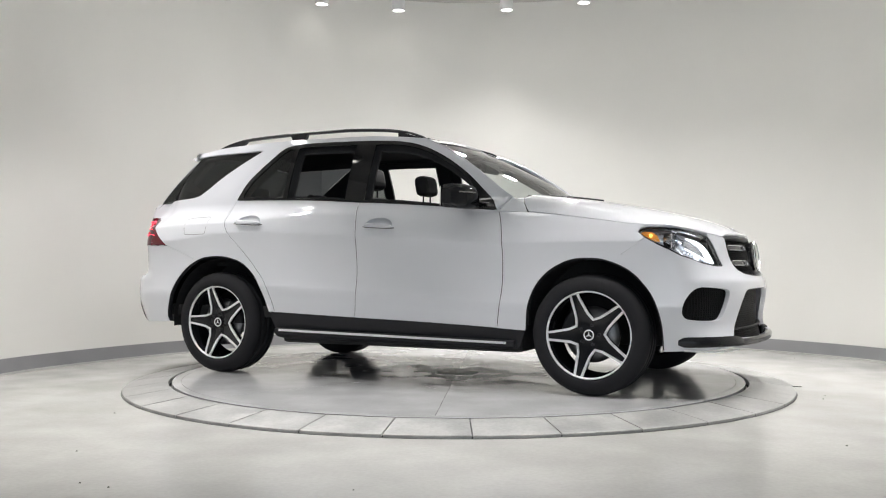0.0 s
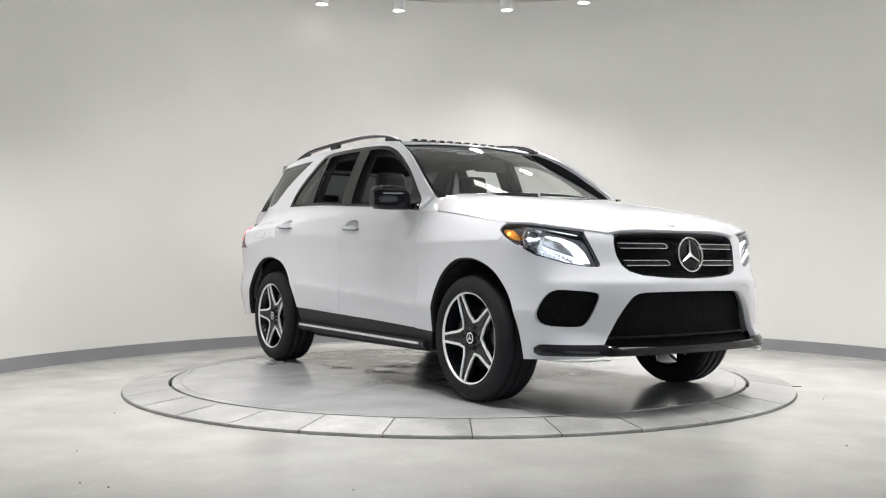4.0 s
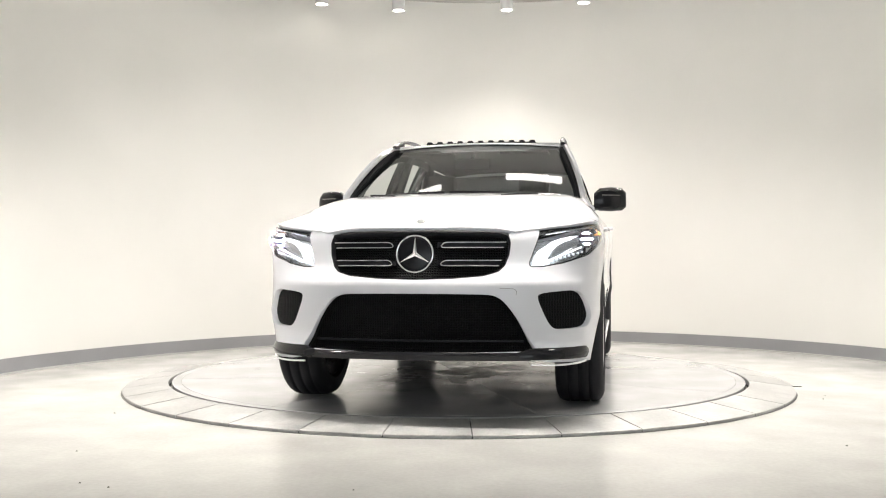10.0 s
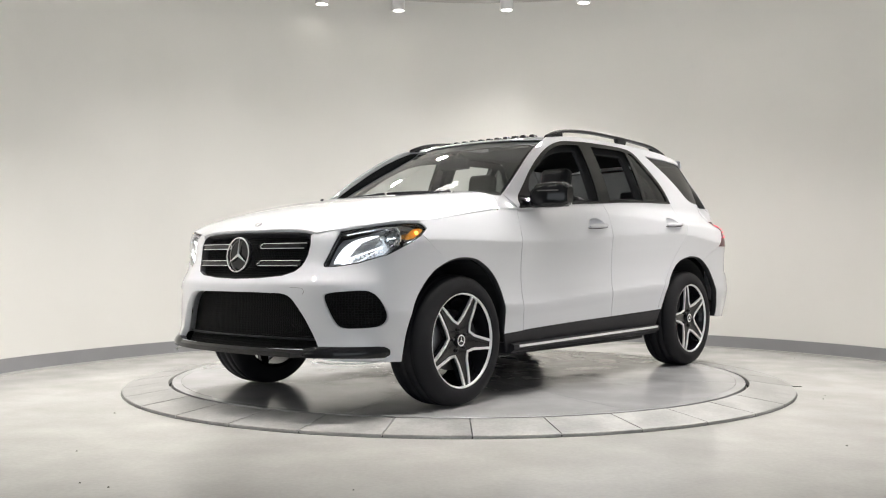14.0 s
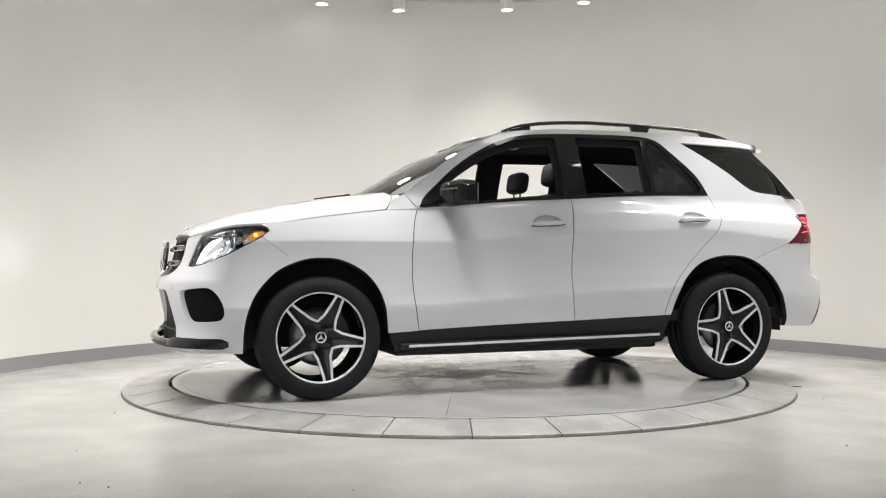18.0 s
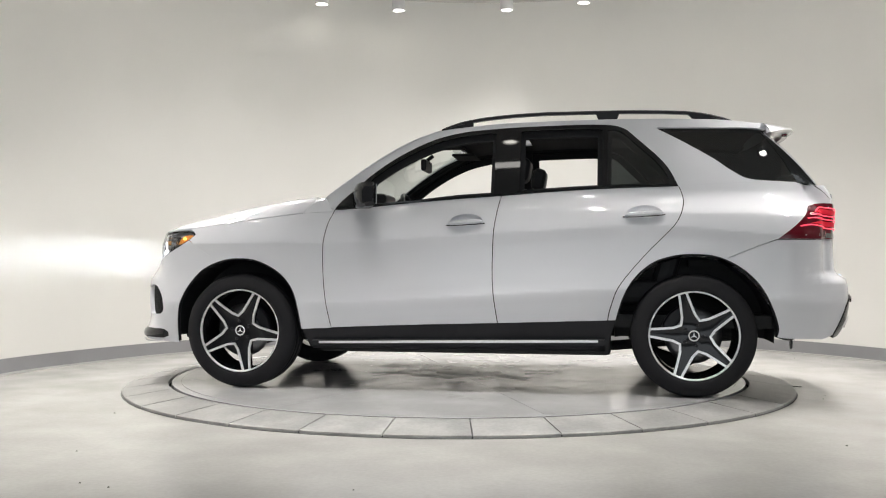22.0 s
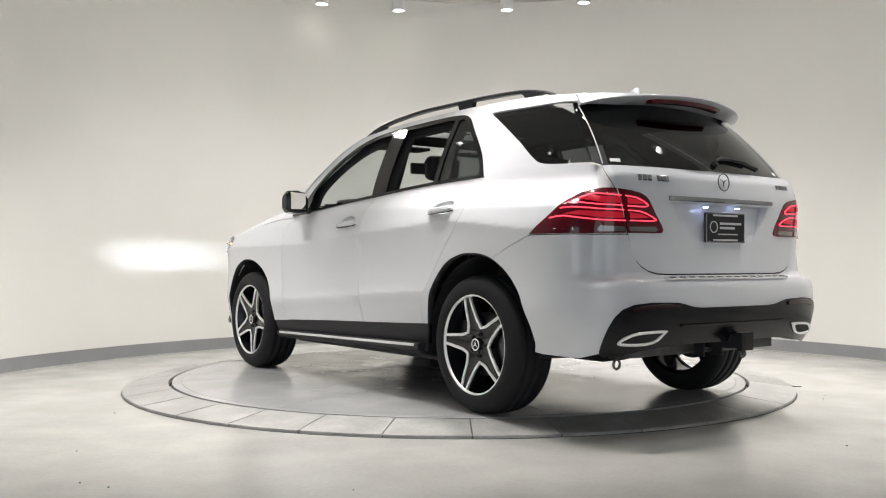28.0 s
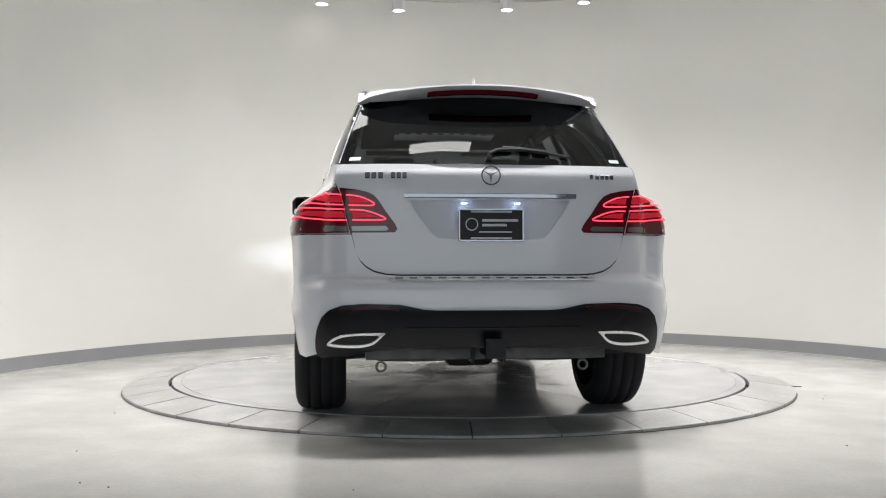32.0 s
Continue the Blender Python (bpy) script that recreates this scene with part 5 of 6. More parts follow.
    part("plate_mark", bm, M_PLATEGREY, frame_ob)
    for y in (0.13, -0.13):
        bm = box(bmesh.new(), (-2.368, y - 0.012, 1.106), (-2.35, y + 0.012, 1.112), 0.002)
        part("plate_light", bm, M_PLATELIGHT, car, "small lit number plate lamp")
    emblem("tailgate_emblem", Vector((-2.372, 0, 1.245)), 0.048, Vector((-1, 0, 0.05)), 0.007, material=M_DARKCHROME)
    for y0, y1, n in ((0.62, 0.52, 3), (0.49, 0.405, 3), (-0.505, -0.525, 1), (-0.535, -0.64, 4)):
        for k in range(n):
            w = (y0 - y1) / n
            ya, yb = y0 - w * k, y0 - w * k - w * 0.72
            ua, ub = UR(ya), UR(yb)
            part("badge_bar", strip(bmesh.new(), skin, [(ua, 1.243), ((ua + ub) / 2, 1.243), (ub, 1.243)], 0.031 if n == 3 else 0.024, 0.004, thick=0.003), M_DARKCHROME, car)
    # spoiler
    secs = []
    for k in range(-12, 13):
        s = k / 12
        y = 0.632 * s
        a = abs(s)
        x0, xt = -1.915, -2.195 + 0.17 * a ** 2 + 0.06 * a ** 10
        z0, zt = roof(x0, min(max(y, -0.6), 0.6)).z, 1.722 - 0.045 * a ** 2 - 0.02 * a ** 10
        th = max(0.25, 1 - a ** 6)
        secs.append([Vector((x0, y, z0 - 0.001)), Vector(((x0 * 2 + xt) / 3, y, z0 * 0.62 + zt * 0.38 + 0.006)), Vector(((x0 + 2 * xt) / 3, y, z0 * 0.3 + zt * 0.7 + 0.005)), Vector((xt, y, zt)),
                     Vector((xt - 0.004, y, zt - 0.009 * th)), Vector((xt + 0.012, y, zt - 0.018 * th)), Vector((xt * 0.45 + x0 * 0.55, y, zt - 0.042 * th)), Vector((x0 - 0.02, y, z0 - 0.055 * th))])
    part("spoiler", soften(loft(bmesh.new(), secs), 0.5), M_PAINT, car, "white roof spoiler", smooth=True)
    secs = []
    for k in range(-10, 11):
        y = 0.285 * k / 10
        a = abs(y) / 0.636
        xt, zt = -2.195 + 0.17 * a ** 2 + 0.06 * a ** 10, 1.722 - 0.045 * a ** 2
        h = 0.013 if abs(k) < 10 else 0.004
        secs.append([Vector((xt + 0.035, y, zt - 0.031 - h)), Vector((xt + 0.028, y, zt - 0.031 + h * 0.5)), Vector((xt + 0.06, y, zt - 0.02)), Vector((xt + 0.07, y, zt - 0.045))])
    part("high_brake_lamp", loft(bmesh.new(), secs), M_REDLAMP, car, "dark red high brake lamp under the spoiler", smooth=False)
    # rear wiper
    arm = part("rear_wiper", soften(strip(bmesh.new(), tail_glass, [(0.0, 0.10), (-0.05, 0.15), (-0.2, 0.165), (-0.4, 0.13)], 0.016, 0.018, -1.0, 0.008)), M_TRIM, car, "black rear wiper")
    part("wiper_blade", soften(strip(bmesh.new(), tail_glass, [(-0.10, 0.205), (-0.25, 0.185), (-0.4, 0.145), (-0.56, 0.085)], 0.012, 0.008, -1.0, 0.006)), M_TRIM, arm)
    part("wiper_cap", disc_mesh(tail_glass(0.0, 0.09) + Vector((-0.012, 0, 0)), 0.014, Vector((-1, 0, 0.6)), 0.012), M_TRIM, arm)
    for s in (1, -1):
        patch("glass_sticker", tail_glass, [(s * 0.86, 0.05), (s * 0.935, 0.05), (s * 0.935, 0.095), (s * 0.86, 0.095)], M_LAMPW, car, "small white sticker", lift=0.002, out=-1, flange=0)
    # thin bright edge of the tailgate beside the glass
    for s in (1, -1):
        part("glass_edge", soften(strip(bmesh.new(), tail_glass, [(s * 0.994, 0.02 + 0.94 * k / 10) for k in range(11)], 0.004, 0.003, -1.0, 0.003)), M_PAINT, car, "thin white edge beside the rear window")
    # fin aerial
    bm = loft(bmesh.new(), [[(-1.60, 0.001, 1.765), (-1.60, -0.001, 1.765), (-1.599, 0, 1.766)], [(-1.68, 0.022, 1.765), (-1.68, -0.022, 1.765), (-1.68, 0, 1.80)], [(-1.75, 0.024, 1.76), (-1.75, -0.024, 1.76), (-1.755, 0, 1.838)], [(-1.79, 0.012, 1.758), (-1.79, -0.012, 1.758), (-1.785, 0, 1.835)]])
    part("aerial_fin", soften(bm, 1.2), M_PAINT, car, "white fin aerial", smooth=True)


def build_sides():
    # handles
    for x0, x1, z in ((0.062, -0.162, 1.082), (-1.045, -1.275, 1.125)):
        xm, hw = (x0 + x1) / 2, (x0 - x1) / 2
        xm, zm = DISHES[0] if x0 > 0 else DISHES[1]
        dish = dish_loop(xm, zm, 1.004)

        def bowl(u, zz, xm=xm, zm=zm):
            x = plan_at(u)[0]
            r = min(1.0, math.hypot((x - xm) / 0.108, (zz - zm) / (0.054 if zz > zm else 0.026)))
            return skin(u, zz) - Vector((0, 1, 0)) * 0.040 * (1 - r ** 4)

        patch("handle_dish", bowl, dish, M_PAINT, car, "hollow behind the door handle", mirror=True, lift=-0.001, flange=0, step=0.012)
        secs = []
        for k in range(13):
            f = k / 12
            x = x0 + (x1 - x0) * f
            e = math.sqrt(max(0.04, 1 - (2 * f - 1) ** 6))
            p = skin(US(x), z)
            h, o = 0.0145 * e, 0.014 + 0.024 * e * (0.6 + 0.4 * math.sin(math.pi * f))
            zz = z + 0.006 * (2 * f - 1)
            secs.append([Vector((x, p.y + 0.008, zz - h)), Vector((x, p.y + o * 0.9, zz - h)), Vector((x, p.y + o + 0.006, zz - h * 0.3)), Vector((x, p.y + o + 0.004, zz + h * 0.6)), Vector((x, p.y + o * 0.8, zz + h)), Vector((x, p.y + 0.008, zz + h * 0.8))])
        both("door_handle", loft(bmesh.new(), secs), M_PAINT, "white door handle")
        # dark strip that stands in for the shade below the handle
        shade_line = [(US(x0 + 0.012 + (x1 - x0 - 0.024) * k / 10), z + 0.006 * (k / 5 - 1) - 0.0175 + 0.004 * abs(k / 5 - 1) ** 4) for k in range(11)]
        both("handle_gasket", strip(bmesh.new(), skin, shade_line, 0.005, 0.004, 1.0, 0.003), M_GAP, "dark painted line of shade under the door handle")
        for sgn in (1, -1):
            part("key_hole", disc_mesh(Vector((x1 + 0.02, sgn * (skin(US(x1 + 0.02), zm).y + 0.028), zm + 0.004)), 0.005, Vector((0, sgn, 0)), 0.002), M_GAP, car)
    # mirrors
    secs = []
    for y, hx0, z0, z1 in ((0.885, 0.045, 1.200, 1.300), (0.92, 0.062, 1.180, 1.336), (1.0, 0.066, 1.178, 1.346), (1.07, 0.058, 1.184, 1.340), (1.10, 0.035, 1.21, 1.31)):
        x0, x1 = 0.597 - 0.44 * (y - 1.0) - hx0, 0.597 - 0.44 * (y - 1.0) + hx0
        cx, cz, hx, hz = (x0 + x1) / 2, (z0 + z1) / 2, (x1 - x0) / 2, (z1 - z0) / 2
        sec = []
        for k in range(20):
            a = 2 * math.pi * k / 20
            c, s = math.cos(a), math.sin(a)
            px = math.copysign(abs(c) ** (0.65 if c > 0 else 0.28), c)
            sec.append(Vector((cx + hx * px, y, cz + hz * math.copysign(abs(s) ** 0.55, s) - (0.012 if c > 0 else 0) * abs(c))))
        secs.append(sec)
    mirs = both("door_mirror", loft(bmesh.new(), secs), M_BLACK, "gloss black door mirror")
    for sgn, m in zip((1, -1), mirs):
        bm = loft(bmesh.new(), [[Vector((x, sgn * 0.86, z)) for x, z in ((0.70, 1.175), (0.58, 1.18), (0.60, 1.215), (0.68, 1.215))], [Vector((x, sgn * 0.94, z)) for x, z in ((0.67, 1.195), (0.58, 1.195), (0.59, 1.22), (0.66, 1.22))]])
        part("mirror_arm", bm, M_TRIM, m)
        bm = loft(bmesh.new(), [[Vector((0.597 - 0.44 * (y - 1.0) - 0.066 + dx, sgn * y, z)) for dx, z in ((0.004, 1.20), (-0.003, 1.20), (-0.003, 1.325), (0.004, 1.325))] for y in (0.925, 1.075)])
        part("mirror_glass", bm, M_MIRROR, m, "mirror glass")
        bm = bmesh.new()
        secs2 = [[Vector((0.597 - 0.44 * (y - 1.0) + 0.052 + dx, sgn * y, 1.285 + dz)) for dx, dz in ((0.0, -0.006), (0.018, -0.004), (0.018, 0.004), (0.0, 0.006))] for y in (0.94, 0.97, 1.0, 1.03, 1.06)]
        loft(bm, secs2)
        part("mirror_indicator", bm, M_CLEARGREY, m, "clear indicator strip")
    # roof rails
    top = curve([(-1.73, 1.742), (-1.66, 1.768), (-1.59, 1.784), (-1.48, 1.803), (-1.33, 1.813), (-0.95, 1.822), (-0.57, 1.822), (-0.38, 1.815), (-0.19, 1.801), (0.0, 1.772), (0.10, 1.742), (0.15, 1.722)])
    xs = [0.15 - 1.88 * k / 40 for k in range(41)]

    def rail_y(x):
        return CANT_Y(x) - 0.022

    secs = []
    for x in xs:
        y, z = rail_y(x), top(x)
        b = 0.022 if -1.6 < x < 0.0 else 0.016
        secs.append([Vector((x, y - 0.018, z - b)), Vector((x, y + 0.016, z - b)), Vector((x, y + 0.019, z - 0.008)), Vector((x, y + 0.008, z)), Vector((x, y - 0.010, z))])
    rails = both("roof_rail", loft(bmesh.new(), secs), M_TRIM, "black roof rail")
    for sgn, r in zip((1, -1), rails):
        for foot in ((0.15, 0.06, -0.02, -0.06), (-0.87, -0.89, -1.0, -1.02), (-1.46, -1.50, -1.68, -1.73)):
            secs = []
            for x in foot:
                y, z = rail_y(x), top(x) - 0.018
                zb = roof(x, y).z - 0.012
                if x in (foot[0], foot[-1]) and foot[0] < -0.5 and not (foot[0] < -1.4 and x == foot[-1]):
                    zb = z - 0.006
                secs.append([Vector((x, sgn * (y - 0.015), zb)), Vector((x, sgn * (y + 0.016), zb)), Vector((x, sgn * (y + 0.016), max(z, zb + 0.004))), Vector((x, sgn * (y - 0.015), max(z, zb + 0.004)))])
            part("rail_foot", loft(bmesh.new(), secs), M_TRIM, r)
    # fuel flap outline
    ring = [(US(x), z) for x, z in dense([(-1.56, 1.165), (-1.555, 1.06), (-1.58, 1.045), (-1.74, 1.045), (-1.765, 1.06), (-1.785, 1.155), (-1.765, 1.17), (-1.59, 1.178)], 3, True)]
    bm = strip(bmesh.new(), skin, ring + ring[:1], 0.0035, 0.0, thick=0.0012)
    for v in bm.verts:
        v.co.y = -v.co.y
    bmesh.ops.recalc_face_normals(bm, faces=bm.faces)
    part("fuel_flap_gap", bm, M_GAPGREY, car)
    # sunroof wind deflector with its row of teeth
    bar = part("roof_deflector", soften(loft(bmesh.new(), [[roof(-0.02 - 0.03 * (k / 8) ** 2, 0.42 * k / 8) + Vector((dx, 0, dz)) for dx, dz in ((0.012, 0.0), (0.0, 0.010), (-0.016, 0.011), (-0.02, -0.002))] for k in range(-8, 9)])), M_TRIM, car, "black sunroof wind deflector")
    for k in range(11):
        y = -0.40 + 0.08 * k
        p = roof(-0.03, y)
        bm = loft(bmesh.new(), [[p + Vector((dx, dy, z)) for dx, dy in ((0.015, -w), (0.015, w), (-0.025, w), (-0.025, -w))] for z, w in ((0.004, 0.026), (0.022, 0.016))])
        part("deflector_tooth", bm, M_TRIM, bar)


build_body()
build_glass()
build_front()
build_lamps_front()
build_lamps_rear()
build_rear()
build_sides()


# ---- wheels, cabin, underside ----
def build_wheel(x, side, turn):
    """turn: the angle of one spoke, from ahead upwards."""
    bm = bmesh.new()
    lathe(bm, [(0.276, -0.012), (0.276, -0.028), (0.262, -0.05), (0.25, -0.11), (0.25, -0.25)], 64, "y")
    wheel = part("wheel", bm, M_BLACK, car, "black alloy wheel with machined star spokes", smooth=True)
    bm = bmesh.new()
    prof = [(0.268, -0.012), (0.276, -0.001), (0.292, 0.004), (0.318, 0.005), (0.345, -0.004), (0.362, -0.018), (0.372, -0.034), (0.3765, -0.052)]
    for y in (0.075, 0.135, 0.195):
        prof += [(0.378, -(y - 0.006)), (0.370, -(y - 0.005)), (0.370, -(y + 0.005)), (0.378, -(y + 0.006))]
    prof += [(0.3765, -0.218), (0.372, -0.236), (0.36, -0.255), (0.33, -0.27), (0.268, -0.268)]
    lathe(bm, prof, 96, "y")
    part("tyre", soften(bm, 0.7), M_RUBBER, wheel, "black road tyre", smooth=True)
    bm = bmesh.new()
    lathe(bm, [(0.262, -0.016), (0.265, -0.006), (0.273, -0.004), (0.277, -0.012)], 80, "y")
    part("rim_lip", bm, M_ALU, wheel, "bright machined rim lip", smooth=True)
    # five spokes
    def spoke_pt(r, s, a, y):
        return Vector((r * math.cos(a) - s * math.sin(a), y, r * math.sin(a) + s * math.cos(a)))

    def face_y(r):
        return -0.030 + 0.018 * smooth01(0.05, 0.26, r)

    for k in range(5):
        a = radians(turn + 72 * k)
        secs = []
        for r, w in ((0.02, 0.018), (0.05, 0.040), (0.08, 0.056), (0.11, 0.049), (0.15, 0.041), (0.20, 0.034), (0.25, 0.028), (0.268, 0.027)):
            y = face_y(r)
            secs.append([spoke_pt(r, -w, a, y - 0.05), spoke_pt(r, -w, a, y - 0.004), spoke_pt(r, -w * 0.5, a, y - 0.008), spoke_pt(r, w * 0.5, a, y - 0.008), spoke_pt(r, w, a, y - 0.004), spoke_pt(r, w, a, y - 0.05)])
        part("spoke", soften(loft(bmesh.new(), secs)), M_BLACK, wheel, "gloss black spoke", smooth=True)
        # machined line round the window between this spoke and the next
        b = radians(turn + 72 * (k + 1))
        path = [(r, w, a) for r, w in ((0.266, 0.0225), (0.23, 0.0260), (0.19, 0.0310), (0.15, 0.0360), (0.125, 0.0395), (0.110, 0.0455))]
        mid = radians(turn + 72 * k + 36)
        pts = [spoke_pt(r, w, aa, face_y(r)) for r, w, aa in path] + [spoke_pt(0.098, 0, mid, face_y(0.1))] + [spoke_pt(r, -w, b, face_y(r)) for r, w, aa in path[::-1]]
        secs = []
        for i, p in enumerate(pts):
            d = (pts[min(i + 1, len(pts) - 1)] - pts[max(i - 1, 0)]).normalized()
            s = d.cross(Vector((0, 1, 0))).normalized() * 0.0074
            secs.append([p - s - Vector((0, 0.012, 0)), p - s, p + s, p + s - Vector((0, 0.012, 0))])
        part("machined_edge", soften(loft(bmesh.new(), secs)), M_ALU, wheel, "bright machined spoke edge", smooth=True)
    bm = bmesh.new()
    lathe(bm, [(0.0, -0.020), (0.030, -0.020), (0.034, -0.024), (0.036, -0.05)], 32, "y")
    cap = part("hub_cap", soften(bm), M_BLACK, wheel, "black hub cap", smooth=True)
    bm = bmesh.new()
    lathe(bm, [(0.026, -0.019), (0.030, -0.0175), (0.034, -0.019)], 32, "y")
    for k in range(3):
        a = radians(90 + 120 * k)
        v1 = [spoke_pt(0.0, w, a, -0.0185) for w in (-0.005, 0.005)] + [spoke_pt(0.026, 0, a, -0.0185)]
        bm.faces.new([bm.verts.new(p) for p in v1])
    part("cap_ring", bm, M_ALU, cap, "bright ring on the hub cap")
    for k in range(5):
        a = radians(turn + 36 + 72 * k)
        c = spoke_pt(0.062, 0, a, -0.034)
        bm = bmesh.new()
        lathe(bm, [(0.0, 0.012), (0.008, 0.012), (0.010, 0.008), (0.010, -0.01)], 10, "y")
        for v in bm.verts:
            v.co += c
        part("wheel_bolt", bm, M_TRIM, wheel)
    bm = bmesh.new()
    lathe(bm, [(0.06, -0.10), (0.075, -0.085), (0.10, -0.09), (0.175, -0.09), (0.175, -0.115), (0.06, -0.115)], 48, "y")
    part("brake_disc", soften(bm), M_STEEL, wheel, "steel brake disc", smooth=True)
    bm = bmesh.new()
    a0 = 150 if (x > 0) == (side > 0) else 30
    a0 = a0 if side > 0 else a0
    rows = []
    for k in range(9):
        a = radians(a0 - 32 + 8 * k)
        rows.append([spoke_pt(r, 0, a, y) for r, y in ((0.115, -0.075), (0.125, -0.062), (0.185, -0.062), (0.195, -0.075), (0.195, -0.13), (0.115, -0.13))])
    part("brake_caliper", soften(loft(bm, rows)), M_TRIM, wheel, "dark brake caliper", smooth=True)
    wheel.matrix_basis = pose(x, 0.962 * side, 0.378, 0, 0, 0 if side > 0 else 180)
    # wheel-arch liner
    bm = bmesh.new()
    rows = []
    for k in range(25):
        a = radians(-6 + 192 * k / 24)
        rows.append([(x + 0.475 * math.cos(a), side * y, 0.385 + 0.475 * math.sin(a)) for y in (0.90, 0.56)])
    loft(bm, rows, closed=False, caps=False)
    c = bm.verts.new((x, side * 0.56, 0.42))
    bm.verts.ensure_lookup_table()
    for k in range(24):
        bm.faces.new((bm.verts[2 * k + 1], bm.verts[2 * k + 3], c))
    part("arch_liner", bm, M_UNDER, car, "black wheel arch liner", smooth=False)
    # lip round the arch
    arch = ARCH_F if x > 0 else ARCH_R
    bm = bmesh.new()
    rows = []
    for px, pz in arch:
        p = skin(US(px), max(pz, 0.3))
        q = Vector((x, 0, 0.385)) - Vector((px, 0, pz))
        q = q.normalized() * 0.012
        rows.append([Vector((p.x, side * (p.y - 0.004), p.z)), Vector((p.x + q.x, side * (p.y - 0.012), p.z + q.z)), Vector((p.x, side * (p.y - 0.05), p.z))])
    loft(bm, rows, closed=False, caps=False)
    part("arch_lip", bm, M_TRIM, car, "black arch lip", smooth=True)


for wx, sd, tn in ((1.4575, 1, 44), (-1.4575, 1, 3.5), (1.4575, -1, 180 - 39), (-1.4575, -1, 180 - 33)):
    build_wheel(wx, sd, tn)


def cushion(lo, hi, bev=0.05):
    bm = box(bmesh.new(), lo, hi)
    bmesh.ops.bevel(bm, geom=bm.edges[:], offset=bev, segments=3, profile=0.6, affect="EDGES")
    return bm


def tilt(bm, c, deg):
    bmesh.ops.rotate(bm, verts=bm.verts, cent=c, matrix=Matrix.Rotation(radians(deg), 3, "Y"))
    return bm


def build_cabin():
    for s in (1, -1):
        y, k = 0.38 * s, 0.06 if s > 0 else 0.0
        seat = part("front_seat", cushion((-0.32 + k, y - 0.25, 0.55), (0.22 + k, y + 0.25, 0.72)), M_SEAT, car, "black leather front seat", smooth=False)
        part("backrest", tilt(cushion((-0.42 + k, y - 0.24, 0.66), (-0.27 + k, y + 0.24, 1.33), 0.07), (-0.35 + k, y, 0.68), -9), M_SEAT, seat)
        part("headrest", tilt(cushion((-0.475 + k, y - 0.125, 1.375), (-0.365 + k, y + 0.125, 1.545), 0.054), (-0.42 + k, y, 1.4), -10), M_SEAT, seat)
        for dy in (-0.06, 0.06):
            part("headrest_post", tube(bmesh.new(), [(-0.43 + k, y + dy, 1.20), (-0.425 + k, y + dy, 1.40)], 0.007), M_TRIM, seat)
    bench = part("rear_bench", cushion((-1.28, -0.66, 0.55), (-0.78, 0.66, 0.72)), M_SEAT, car, "black leather rear bench", smooth=False)
    part("backrest", tilt(cushion((-1.36, -0.64, 0.66), (-1.22, 0.64, 1.24), 0.06), (-1.3, 0, 0.68), -16), M_SEAT, bench)
    for y in (-0.42, 0, 0.42):
        h = 0.14 if y else 0.07
        part("headrest", tilt(cushion((-1.52, y - 0.12, 1.27), (-1.44, y + 0.12, 1.29 + h), 0.035), (-1.48, y, 1.3), -8), M_SEAT, bench)
    secs = []
    for k in range(-8, 9):
        y = 0.78 * k / 8
        b = 0.02 * (1 - (k / 8) ** 2)
        secs.append([Vector((1.02 - 0.16 * (k / 8) ** 2, y, 1.225)), Vector((0.80, y, 1.245 + b)), Vector((0.60, y, 1.225 + b)), Vector((0.52, y, 1.15)), Vector((0.55, y, 0.75)), Vector((0.95, y, 0.75))])
    part("dashboard", soften(loft(bmesh.new(), secs)), M_SEAT, car, "black dashboard", smooth=True)
    part("instrument_hood", cushion((0.56, 0.22, 1.22), (0.78, 0.56, 1.305), 0.03), M_SEAT, car)
    bm = bmesh.new()
    lathe(bm, [(0.185 + 0.016 * math.cos(a), 0.016 * math.sin(a)) for a in [2 * math.pi * k / 8 for k in range(8)]], 40, "x", closed=True)
    for k in (0, 120, 240):
        a = radians(k + 30)
        tube(bm, [(0.02, 0.04 * math.cos(a), 0.04 * math.sin(a)), (0.0, 0.18 * math.cos(a), 0.18 * math.sin(a))], 0.014, 6)
    lathe(bm, [(0.0, -0.02), (0.06, -0.015), (0.065, 0.03), (0.0, 0.04)], 16, "x")
    bmesh.ops.rotate(bm, verts=bm.verts, cent=(0, 0, 0), matrix=Matrix.Rotation(radians(22), 3, "Y"))
    bmesh.ops.translate(bm, verts=bm.verts, vec=(0.40, 0.38, 1.13))
    part("steering_wheel", bm, M_SEAT, car, "black steering wheel", smooth=True)
    part("rear_view_mirror", cushion((0.36, -0.13, 1.50), (0.40, 0.13, 1.585), 0.015), M_TRIM, car, "dark rear view mirror")
    part("mirror_stem", tube(bmesh.new(), [(0.37, 0, 1.56), (0.37, 0, 1.59), (0.33, 0, 1.62)], 0.015), M_TRIM, car)
    for s in (1, -1):
        part("sun_visor", cushion((0.05, s * 0.36 - 0.18, 1.635), (0.22, s * 0.36 + 0.18, 1.655), 0.008), M_GREY, car, "folded grey sun visor")
        bm = loft(bmesh.new(), [[(-0.27, s * 0.80, 1.2), (-0.37, s * 0.80, 1.2), (-0.37, s * 0.76, 1.2), (-0.27, s * 0.76, 1.2)], [(-0.28, s * 0.63, 1.70), (-0.36, s * 0.63, 1.70), (-0.36, s * 0.59, 1.70), (-0.28, s * 0.59, 1.70)]])
        part("centre_pillar", bm, M_GREY, car, "dark inner pillar")
